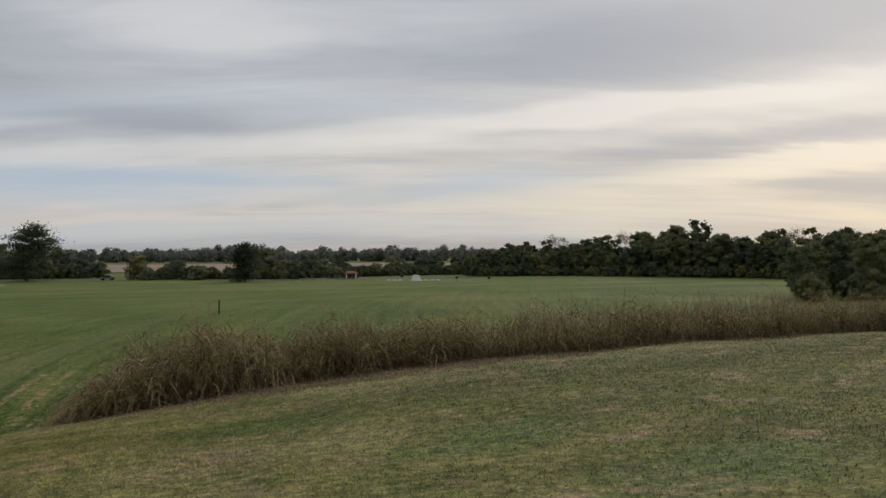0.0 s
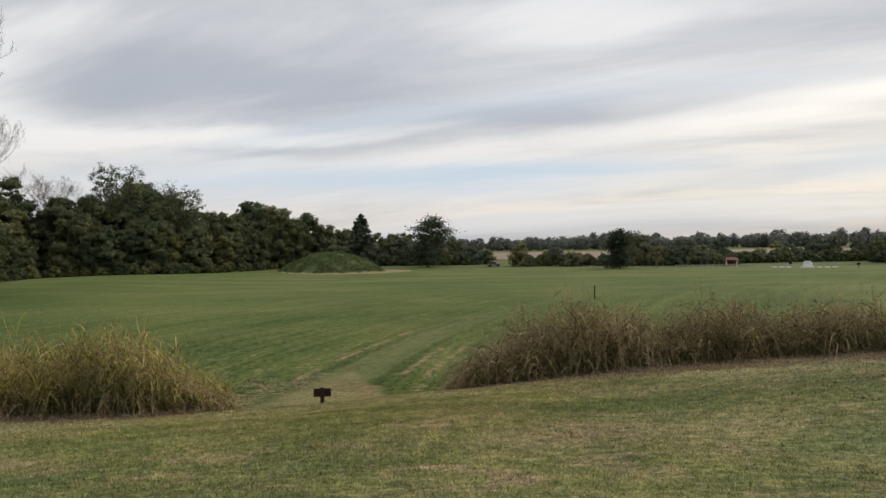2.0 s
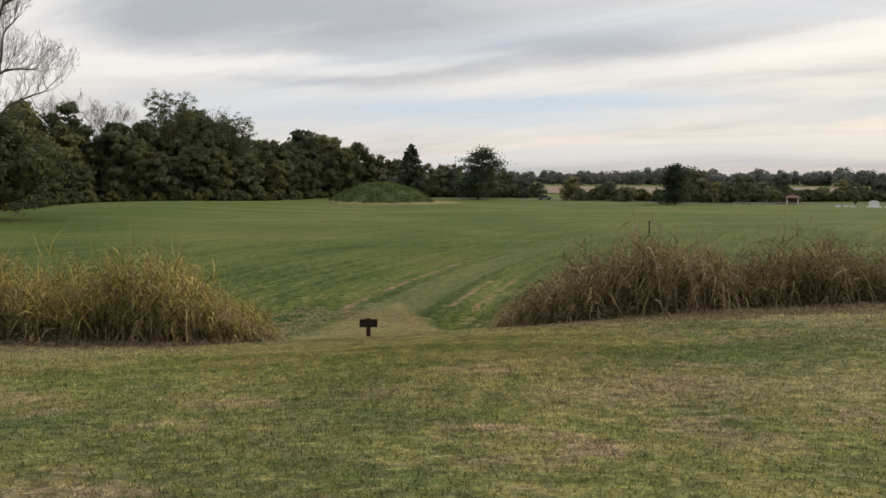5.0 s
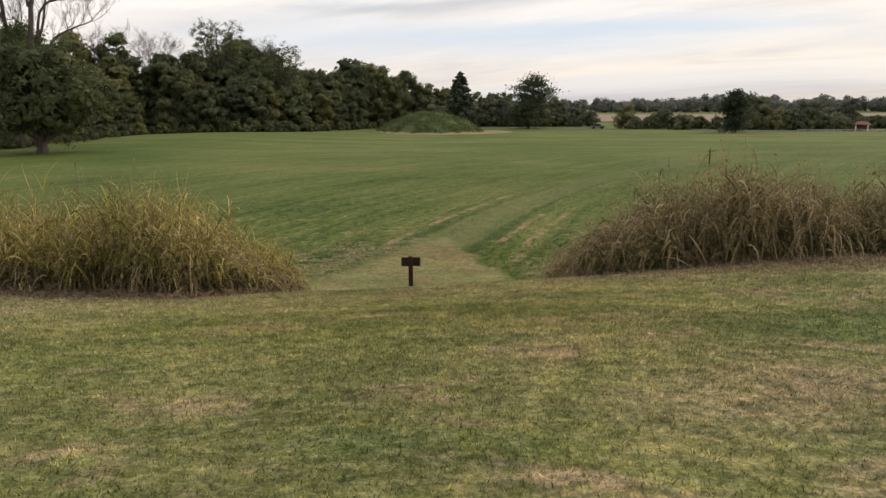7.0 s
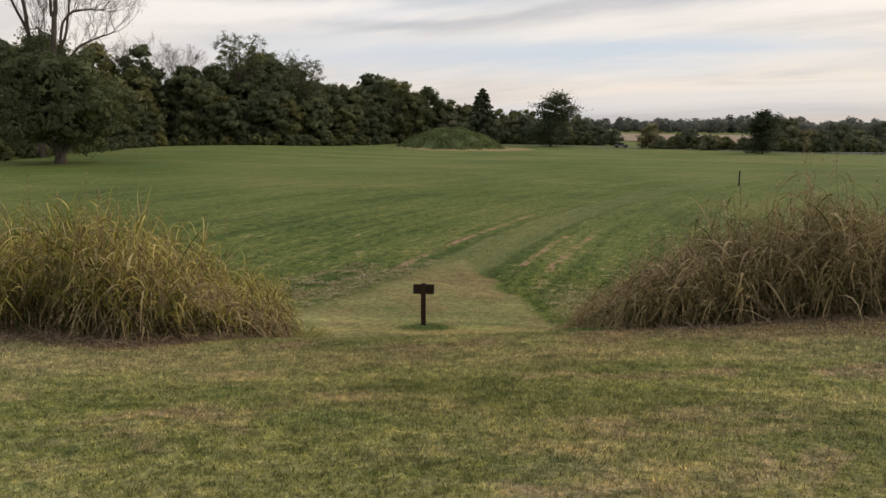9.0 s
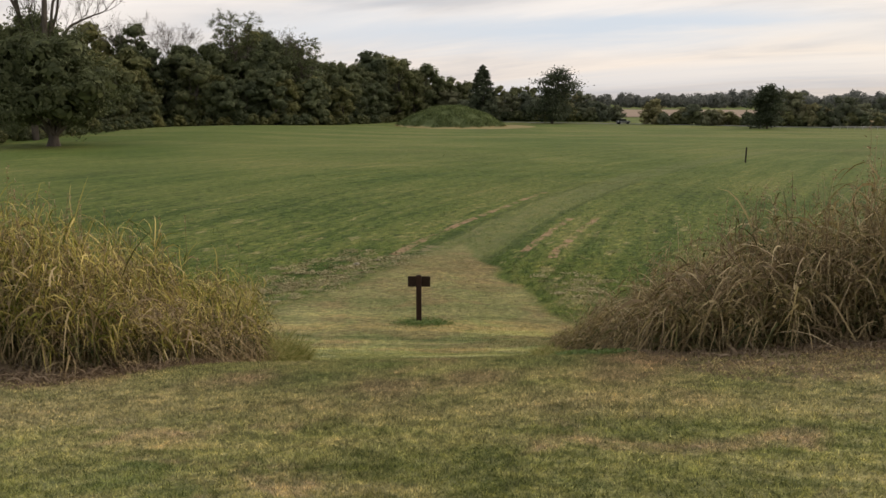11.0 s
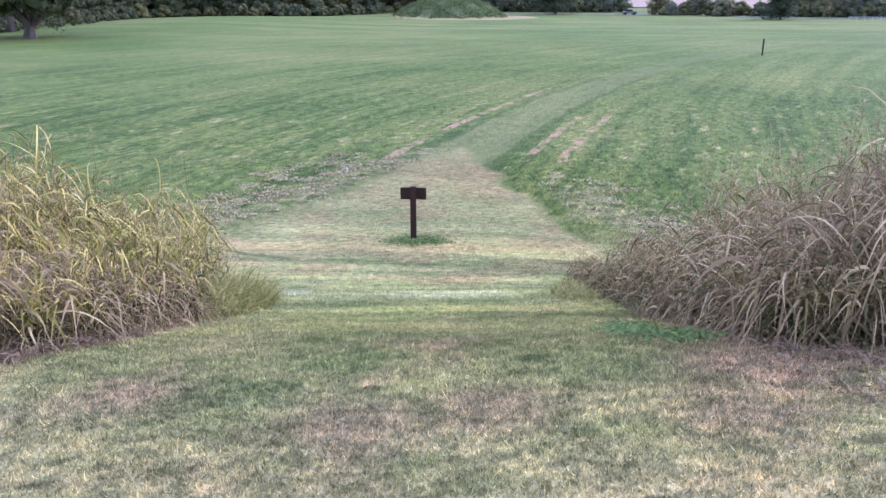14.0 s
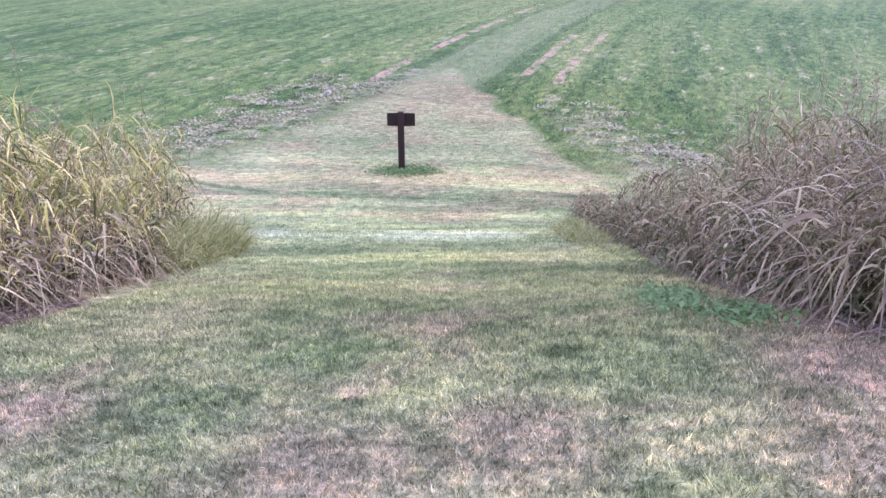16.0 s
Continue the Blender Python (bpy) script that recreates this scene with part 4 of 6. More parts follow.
def bare_tree(name, seed, h, spread=0.55, depth=6, stems=1, radius=0.022, leaves=0, label="", category="tree", lowest=0.30):
    """A tree with most leaves gone: limbs that fork into fine twigs."""
    rng = np.random.default_rng(seed)
    root = empty(name, 0, 0, 0, 0, label, category)
    thick, thin, tips = [], [], []

    def grow(p, d, length, r, level):
        n = 5 if level < 3 else 3
        pts = [p]
        for _ in range(n - 1):
            d = d + rng.normal(0, 0.10 if level < 3 else 0.16, 3) + np.array([0, 0, 0.05])
            d /= np.linalg.norm(d)
            pts.append(pts[-1] + d * length / (n - 1))
        r1 = r * (0.66 if level else 0.6)
        (thick if level < 3 else thin).append((np.array(pts), np.linspace(r, r1, n)))
        if level >= depth:
            tips.append(pts[-1])
            return
        kids = 2 + (rng.uniform() < 0.62) + (level > 1) * (rng.uniform() < 0.5)
        for k in range(kids):
            a = rng.uniform(0, 2 * np.pi)
            side = np.array([np.cos(a), np.sin(a), rng.uniform(-0.1, 0.35)])
            nd = d * rng.uniform(0.75, 1.1) + side * rng.uniform(0.45, 1.0) * spread * 1.25
            start = pts[-1] if k < 2 else pts[rng.integers(1, n)]
            grow(start, nd / np.linalg.norm(nd), length * rng.uniform(0.62, 0.86), r1 * rng.uniform(0.5, 0.78), level + 1)

    for s in range(stems):
        d = np.array([rng.normal(0, 0.10) + (s - (stems - 1) / 2) * 0.26, rng.normal(0, 0.1), 1.0])
        grow(np.array([(s - (stems - 1) / 2) * 0.9, 0, -0.3]), d / np.linalg.norm(d), h * lowest, h * radius, 0)
    high = max(np.max(p[:, 2]) for p, _ in thick + thin)
    k = h / high
    for group_ in (thick, thin):
        for i, (p, r) in enumerate(group_):
            group_[i] = (p * k, np.maximum(r, 0.022))
    v, f = tubes(thick, 7)
    part("trunk", quick_mesh("trunk", v, f, MAT_BARK_GREY), root)
    v, f = tubes(thin, 3)
    part("branchwork", quick_mesh("branchwork", v, f, MAT_BARK_GREY), root)
    if leaves:
        tips_a = np.array(tips) * k
        pick = rng.integers(0, len(tips_a), leaves)
        cen = tips_a[pick] + rng.normal(0, 0.45, (leaves, 3))
        nrm = rng.normal(size=(leaves, 3))
        nrm /= np.linalg.norm(nrm, axis=1)[:, None]
        v, f = leaf_quads(cen, nrm, rng.uniform(0.12, 0.28, leaves), rng)
        part("crown", quick_mesh("crown", v, f, MAT_LEAF_PALE), root)
    return root


def stand(ob, x, y, rz=0.0, s=1.0, sink=0.0):
    ob.matrix_basis = pose(x, y, float(height(x, y)) - sink, 0, 0, rz) @ Matrix.Diagonal((s, s, s, 1))
    return ob


def put_copy(ob, x, y, rz, s, sink=0.0):
    c = copy_thing(ob, pose(x, y, float(height(x, y)) - sink, 0, 0, rz))
    c.scale = (s, s, s)
    return c


rng = np.random.default_rng(11)

stand(leafy_tree("oak_tree", 3, 16.0, 20.5, 0.20, 34000, 0.24, MAT_LEAF_OAK, None, 26, 0.58, "broad dark green oak with short thick trunk on the field", stout=1.9, ragged=0.08), -67.4, 116, 40)


def cottonwood(name, seed, label):
    """A tall old tree of several upright stems, nearly bare, with fans of fine twigs."""
    r = np.random.default_rng(seed)
    root = empty(name, 0, 0, 0, 0, label, "tree")
    stems = [((0, 0), (0.2, 14), (0.8, 24), (2.2, 30), (5.0, 37), (6.4, 41)), ((0.4, 16), (3.2, 22), (4.4, 28), (5.2, 33), (8.2, 36)),
             ((1.2, 18), (2.6, 24), (4.6, 26.2), (7.5, 26.6), (11.5, 26.8)), ((2.0, 15), (5.5, 20), (9.0, 21.5), (13.5, 23.0)),
             ((-3.4, 0), (-3.6, 16), (-4.6, 24), (-5.4, 32), (-5.4, 40)), ((0.5, 25), (0.4, 31), (0.0, 36), (-3.0, 40.5)),
             ((-4.4, 22), (-8.0, 29), (-9.5, 36)), ((-0.2, 15), (-2.0, 20), (-2.4, 22.5)), ((5.4, 38), (8.6, 40), (11.0, 41.5))]
    thick, thin = [], []

    def twig(p, d, length, rad_, level):
        pts = [p]
        for _ in range(3):
            d = d + r.normal(0, 0.14, 3) + np.array([0, 0, 0.10])
            d /= np.linalg.norm(d)
            pts.append(pts[-1] + d * length / 3)
        thin.append((np.array(pts), np.linspace(rad_, rad_ * 0.6, 4)))
        if level >= 4:
            return
        for k in range(3 if level < 2 else 2):
            nd = d + r.normal(0, 0.42, 3) + np.array([0, 0, 0.12])
            twig(pts[1 + k % 3] if k else pts[-1], nd / np.linalg.norm(nd), length * r.uniform(0.6, 0.82), max(0.022, rad_ * 0.55), level + 1)

    for k, line in enumerate(stems):
        a = np.array([(px_, r.normal(0, 0.5) if i else 0.0, pz_) for i, (px_, pz_) in enumerate(line)], float)
        if k in (0, 4):
            a[0, 2] = -0.4
        t = np.linspace(0, len(a) - 1, 4 * len(a))
        p = np.stack([np.interp(t, range(len(a)), a[:, c]) for c in range(3)], 1)
        p[1:-1] = 0.25 * p[:-2] + 0.5 * p[1:-1] + 0.25 * p[2:]
        p[1:-1] += r.normal(0, 0.07, (len(p) - 2, 3))
        r0 = {0: 0.85, 4: 0.75}.get(k, 0.34)
        thick.append((p, np.linspace(r0, 0.10, len(p))))
        first = 0.5 if k in (0, 4) else 0.25
        for q in range(int(first * len(p)), len(p)):
            for _ in range(2 if q > len(p) - 4 else 1):
                d = (p[q] - p[max(0, q - 2)])
                d = d / (np.linalg.norm(d) + 1e-9) * 0.8 + r.normal(0, 0.55, 3) + np.array([0, 0, 0.35])
                twig(p[q], d / np.linalg.norm(d), r.uniform(2.2, 4.6), 0.085, 0)
    v, f = tubes(thick, 8)
    part("trunk", quick_mesh("trunk", v, f, MAT_BARK), root)
    v, f = tubes(thin, 3)
    part("branchwork", quick_mesh("branchwork", v, f, MAT_BARK_GREY), root)
    knots = np.array([(-0.6, 0, 17), (0.8, 0, 15.5), (-2.8, 0, 19.5), (1.6, 0, 19), (-3.8, 0, 16), (2.6, 0, 16.2), (-1.4, 0, 21.5), (-4.6, 0, 21)], float)
    cen = knots[r.integers(0, len(knots), 2600)] + r.normal(0, 1.0, (2600, 3)) * np.array([1.0, 1.0, 1.2])
    nrm = r.normal(size=cen.shape)
    nrm /= np.linalg.norm(nrm, axis=1)[:, None]
    v, f = leaf_quads(cen, nrm, r.uniform(0.16, 0.34, len(cen)), r)
    part("ivy", quick_mesh("ivy", v, f, MAT_LEAF_OAK), root, "dark ivy climbing the trunks")
    ends = np.array([p[-1] for p, _ in thin])
    pick = ends[r.integers(0, len(ends), 1500)]
    cen = pick + r.normal(0, 0.4, pick.shape)
    nrm = r.normal(size=cen.shape)
    nrm /= np.linalg.norm(nrm, axis=1)[:, None]
    v, f = leaf_quads(cen, nrm, r.uniform(0.10, 0.22, len(cen)), r)
    part("crown", quick_mesh("crown", v, f, MAT_LEAF_PALE), root, "last sparse pale leaves")
    return root


tall_one = stand(cottonwood("cottonwood_tree", 8, "tall nearly leafless cottonwood with forked dark trunks"), -76.6, 131, 28)
tall_one.scale = (0.74, 0.74, 0.93)
stand(bare_tree("bare_tree", 21, 30.0, 0.5, 6, 1, 0.014, 0, "thin leafless grey tree rising behind the woods"), -93.5, 208, 70)
stand(bare_tree("bare_tree", 25, 28.0, 0.5, 6, 1, 0.014, 0, "thin leafless grey tree rising behind the woods"), -88.5, 212, 170)
PALE = bare_tree("bare_tree", 29, 30.0, 0.42, 6, 1, 0.012, 1600, "thin pale nearly bare tree behind the woods")
stand(PALE, -68, 226, 0, 0.86)
stand(conifer_tree("cypress_tree", 5, 16.5, 12.5, 9800, 0.42, "dark pointed conifer behind the small mound"), -8.0, 238, 0)
stand(layered_pine("pine_tree", 9, 14.6, 17.0, 12000, "dark layered pine with gaps in its crown", lean=0.06), 13.0, 232, 20)
stand(layered_pine("cedar_tree", 15, 9.6, 8.8, 7500, "single dark cedar in front of the far hedge", lean=0.03, upright=0.3), 60.0, 195, 100)

# woods on the west side of the field
WOOD = [leafy_tree("woodland_tree", 40 + k, hh, ww, 0.02, 6200, 0.36, MAT_LEAF_WOOD, None, nl, lo,
                   "dense dark green broadleaf tree in the wood's edge", "tree", "trees of the wood", ragged=rg)
        for k, (hh, ww, nl, lo, rg) in enumerate([(20, 13, 15, 0.5, 0.15), (18, 14, 14, 0.62, 0.10), (22, 12, 17, 0.45, 0.22), (16, 12, 13, 0.6, 0.12), (12, 11, 11, 0.7, 0.18), (19, 8.5, 14, 0.5, 0.28)])]
AIRY = leafy_tree("airy_tree", 66, 27.0, 16.0, 0.42, 9000, 0.24, MAT_LEAF_PALE, None, 18, 0.5, "tall thin-leaved tree rising above the wood", dense=False, ragged=0.24)
stand(AIRY, -73.0, 213, 0, 1.08)
put_copy(AIRY, -57.0, 220, 120, 0.87)
EDGE = [(-84, 128), (-87, 150), (-87, 175), (-82, 196), (-66, 197), (-56, 205), (-50, 214), (-43, 232), (-36, 250), (-27, 264), (-17, 276)]
# how high the wood stands over the eye, in degrees by azimuth
CANOPY_AZ = [-40, -26, -23, -20, -16.4, -14, -11.4, -8.6, -7.2, -6, -5, -2, 33, 39, 41, 44, 47, 48.5, 50, 52, 54, 62]
CANOPY_EL = [4.0, 4.3, 3.7, 3.5, 4.0, 3.3, 2.95, 2.85, 2.5, 2.0, 1.4, 1.1, 0.4, 0.6, 1.0, 1.2, 1.4, 1.8, 1.9, 1.4, 1.3, 1.5]


def wood_tree(kind_i, x, y, share):
    """One tree of the woods, as tall as the canopy there or a share of it."""
    dist = math.hypot(x, y + 3)
    top = 1.8 + dist * math.tan(radians(np.interp(math.degrees(math.atan2(x, y + 3)), CANOPY_AZ, CANOPY_EL)))
    s = share * (top - float(height(x, y))) / (20, 18, 22, 16, 12, 19)[kind_i]
    if kind_i not in used:
        used.add(kind_i)
        stand(WOOD[kind_i], x, y, rng.uniform(0, 360), s)
    else:
        put_copy(WOOD[kind_i], x, y, rng.uniform(0, 360), s)


used = set()
for row, (off, lo_s, hi_s) in enumerate([(1.0, 0.34, 0.62), (8.0, 0.58, 0.88), (16.0, 0.72, 1.05), (26.0, 0.80, 1.10)]):
    n = (32, 25, 20, 20)[row]
    for k in range(n):
        t = (k + rng.uniform(-0.35, 0.35)) / (n - 1) * (len(EDGE) - 1)
        ex = np.interp(t, range(len(EDGE)), [e[0] for e in EDGE]) - off * 0.9 + rng.normal(0, 1.4)
        ey = np.interp(t, range(len(EDGE)), [e[1] for e in EDGE]) + off * 0.5 + rng.normal(0, 1.4)
        wood_tree(int(rng.integers(0, 6)) if row else int(rng.choice([1, 3, 4])), ex, ey, rng.uniform(lo_s, hi_s))

for x, y, share in ((-92, 190, 0.80), (-89, 199, 0.86), (-85, 206, 0.92), (-34, 246, 1.0), (-30, 250, 0.9), (-27, 256, 1.05), (-23, 258, 0.95), (-20, 262, 1.0), (-17, 264, 0.9), (-13, 262, 0.95), (-4, 262, 0.9), (2, 260, 0.85), (6, 262, 0.9)):
    wood_tree(int(rng.integers(0, 5)), x, y, share)

# brush along the foot of the wood
BRUSH = leafy_tree("brush_shrub", 80, 3.2, 4.6, 0.02, 1500, 0.22, MAT_LEAF_WOOD, None, 8, 0.8, "low tangled green brush at the wood's foot", "shrub", "brush along the wood")
stand(BRUSH, -80, 120, 0)
for k in range(64):
    t = k / 63 * 8.0
    put_copy(BRUSH, np.interp(t, range(11), [e[0] for e in EDGE]) + 3.5 + rng.normal(0, 0.8), np.interp(t, range(11), [e[1] for e in EDGE]) - 3 + rng.normal(0, 1), rng.uniform(0, 360), rng.uniform(0.5, 0.95))

for k in range(26):
    t = k / 25
    put_copy(BRUSH, np.interp(t, [0, 0.5, 1], [-80.5, -77.5, -79.5]) + rng.normal(0, 0.5), 128 + 46 * t + rng.normal(0, 0.6), rng.uniform(0, 360), rng.uniform(0.26, 0.46))

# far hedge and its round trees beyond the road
HEDGE = [leafy_tree("hedgerow_tree", 90 + k, hh, ww, 0.03, 3600, 0.30, MAT_LEAF_HEDGE_HAZED, None, 11, 0.6,
                    "green hedgerow tree beyond the road, leaf colour paled with painted haze", "tree", "hedgerow trees") for k, (hh, ww) in enumerate([(8.5, 10), (7, 9), (10, 9), (5.5, 8)])]
used = set()


def hedge(x, y, s, k):
    s *= 0.90 if not 57 < x < 66 else 0.42
    if k not in used:
        used.add(k)
        stand(HEDGE[k], x, y, rng.uniform(0, 360), s)
    else:
        put_copy(HEDGE[k], x, y, rng.uniform(0, 360), s)


for k in range(16):
    f = k / 15
    hedge(-38 + 64 * f + rng.normal(0, 1), 262 - 8 * f + rng.normal(0, 2), rng.uniform(0.9, 1.3), int(rng.integers(0, 4)))
for x in (25, 28, 30.5, 33):
    hedge(x, 250 + rng.normal(0, 1), rng.uniform(0.55, 0.75), int(rng.integers(0, 4)))
for k in range(24):
    f = k / 23
    hedge(41 + 51 * f + rng.normal(0, 1), 228 - 22 * f + rng.normal(0, 2), rng.uniform(0.5, 1.05) * (1.1 if 0.6 < f < 0.8 else 0.85), int(rng.integers(0, 4)))
for k in range(18):
    f = k / 17
    hedge(95 + 60 * f + rng.normal(0, 1.5), 222 + 8 * f + rng.normal(0, 3), rng.uniform(0.5, 0.9), int(rng.integers(0, 4)))

# low growth that closes the hedge's foot
for line, m in (([(-38, 258), (26, 250)], 34), ([(40, 227), (93, 203)], 36), ([(94, 217), (158, 222)], 34), ([(134, 200), (163, 187), (190, 143), (198, 104)], 50)):
    for k in range(m):
        t = k / (m - 1) * (len(line) - 1)
        put_copy(BRUSH, np.interp(t, range(len(line)), [p[0] for p in line]) + rng.normal(0, 0.7), np.interp(t, range(len(line)), [p[1] for p in line]) + rng.normal(0, 0.7), rng.uniform(0, 360), rng.uniform(0.7, 1.15))

# woods on the east side
for row, (off, lo_s, hi_s) in enumerate([(0.0, 0.55, 0.86), (7.0, 0.74, 1.0), (15.0, 0.84, 1.10)]):
    m = (36, 28, 24)[row]
    for k in range(m):
        f = (k + rng.uniform(-0.35, 0.35)) / (m - 1)
        x = np.interp(f, [0, 0.3, 0.7, 1], [135, 165, 192, 204]) + off * 0.7
        y = np.interp(f, [0, 0.3, 0.7, 1], [205, 190, 145, 95]) + off * 0.6
        wood_tree(int(rng.integers(0, 6)), x, y, rng.uniform(lo_s, hi_s))
for x, y, share in ((113, 73, 0.80), (119, 76, 0.92), (128, 78, 1.0), (136, 70, 1.0), (121, 66, 0.86), (129, 68, 1.0), (142, 78, 1.0), (150, 70, 1.0), (146, 88, 1.0)):
    wood_tree(1, x, y, share)
for k in range(16):
    put_copy(BRUSH, 109 + 40 * k / 15 + rng.normal(0, 0.8), 70 - 8 * k / 15 + rng.normal(0, 1.2), rng.uniform(0, 360), rng.uniform(0.8, 1.3))
for x, y, share in ((196, 175, 1.08), (203, 171, 1.12), (190, 184, 1.05), (168, 206, 1.15), (214, 150, 1.08)):
    wood_tree(int(rng.choice([0, 2, 5])), x, y, share)
for x, y, s_ in ((175, 203, 0.46), (189, 190, 0.50), (213, 150, 0.50)):
    put_copy(PALE, x, y, rng.uniform(0, 360), s_)

# the last line of trees, far beyond the fields
def far_woods():
    r = np.random.default_rng(5)
    cen, nrm, size = [], [], []
    for k in range(520):
        a = radians(-75 + 150 * k / 519 + r.normal(0, 0.3))
        d = r.uniform(600, 680)
        hh = r.uniform(8.0, 11.5) + 3.0 * (r.uniform() < 0.14)
        ww = r.uniform(7, 16)
        m = 420
        p = r.normal(size=(m, 3))
        p /= np.linalg.norm(p, axis=1)[:, None]
        base = np.array([d * math.sin(a), d * math.cos(a), FIELD + hh * 0.5])
        cen.append(base + p * np.array([ww / 2, ww / 2, hh / 2]) * r.uniform(0.5, 1.08, (m, 1)))
        nrm.append(p + r.normal(0, 0.4, (m, 3)))
        size.append(r.uniform(0.7, 1.7, m))
    cen, nrm, size = np.concatenate(cen), np.concatenate(nrm), np.concatenate(size)
    nrm /= np.linalg.norm(nrm, axis=1)[:, None]
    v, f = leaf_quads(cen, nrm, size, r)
    return tagged(new("distant_woods", quick_mesh("distant_woods", v, f, MAT_LEAF_HAZE)), "line of distant trees beyond the fields, haze painted into the leaf colour", "woods", kind="stuff")


far_woods()

# ---- road, dry fields ----
drape("road", lambda: ribbon([(-60, 262), (0, 244), (40, 226), (70, 205), (100, 196), (160, 205)], 5.0, 120), MAT_ROAD, 0.05, "grey park road along the far field edge")
drape("dry_field", lambda: ribbon([(-40, 420), (60, 400), (160, 380), (260, 370)], 190.0, 60), MAT_CROP, 0.25, "pale harvested crop field beyond the hedge", category="field")


# ---- sign at the foot of the ramp ----
def trail_sign(x, y):
    """A post with its board fixed to the far side, so that its back is seen."""
    z = float(height(x, y))
    root = empty("trail_sign", x, y, z, 2, "dark brown wooden post with small board on its far side", "sign")
    part("post", box_mesh("post", 0.15, 0.12, 1.75, MAT_BROWN_WOOD, (0, 0, 0.555), 0.012), root)
    part("board", box_mesh("board", 0.66, 0.045, 0.31, MAT_BOARD, (0, 0.084, 1.22), 0.012), root, "dark brown painted board")
    for dz in (1.13, 1.31):
        part("bolt", box_mesh("bolt", 0.022, 0.014, 0.022, MAT_STAKE, (0, -0.066, dz), 0.004), root)
    return root


trail_sign(-2.46, 26.63)


def stake(x, y, h, r=0.07, label="short dark wooden stake standing in the field"):
    z = float(height(x, y))
    root = empty("stake", x, y, z, 0, label, "stake")
    part("post", box_mesh("post", 2 * r, 2 * r, h + 0.3, MAT_STAKE, (0, 0, (h - 0.3) / 2), 0.02), root)
    part("cap", box_mesh("cap", 2.3 * r, 2.3 * r, 0.06, MAT_STAKE, (0, 0, h + 0.02), 0.015), root)
    return root


stake(25.8, 92.3, 1.62)


# ---- tall grass on the mound's flank ----
def ribbons(x, y, z, az, length, rise, droop, width, rng_, seg=5):
    """Arching blades: each starts at (x, y, z), climbs, turns over and hangs."""
    n = len(x)
    t = np.linspace(0, 1, seg)
    out = (length * (0.55 + 0.25 * droop))[:, None] * t ** 1.15
    up_ = (length * rise)[:, None] * t - (length * droop)[:, None] * t ** 2.6 * 1.25
    twist = rng_.normal(0, 0.5, n)
    a = az[:, None] + twist[:, None] * t
    bx, by, bz = x[:, None] + out * np.cos(a), y[:, None] + out * np.sin(a), z[:, None] + up_
    wd = width[:, None] * np.interp(t, [0, 0.2, 0.55, 1], [0.55, 1.0, 0.85, 0.06])
    side = az + np.pi / 2 + rng_.normal(0, 0.35, n)
    dx, dy = np.cos(side)[:, None] * wd, np.sin(side)[:, None] * wd
    tilt_ = rng_.normal(0, 0.5, n)[:, None] * wd
    verts = np.stack([np.stack([bx - dx, by - dy, bz - tilt_], -1), np.stack([bx + dx, by + dy, bz + tilt_], -1)], 2).reshape(-1, 3)
    q = np.array([[2 * i, 2 * i + 1, 2 * i + 3, 2 * i + 2] for i in range(seg - 1)])[None]
    faces = ((np.arange(n) * seg * 2)[:, None, None] + q).reshape(-1, 4)
    return verts, faces


def culms(x, y, z, h, az, bend_, w0, seg=4):
    """Thin three-sided stems."""
    tt = np.linspace(0, 1, seg)
    b = (bend_ * h)[:, None] * tt ** 2
    cx, cy = x[:, None] + b * np.cos(az)[:, None], y[:, None] + b * np.sin(az)[:, None]
    cz = z[:, None] + h[:, None] * tt
    wd = np.linspace(w0, w0 * 0.45, seg)
    v = np.stack([np.stack([cx + wd * p, cy + wd * s_, cz], -1) for p, s_ in ((1, 0), (-0.5, 0.87), (-0.5, -0.87))], 2).reshape(-1, 3)
    q = np.array([[3 * i + j, 3 * i + (j + 1) % 3, 3 * i + 3 + (j + 1) % 3, 3 * i + 3 + j] for i in range(seg - 1) for j in range(3)])[None]
    f = ((np.arange(len(x)) * 3 * seg)[:, None, None] + q).reshape(-1, 4)
    return v, f, np.stack([cx, cy, cz], -1)


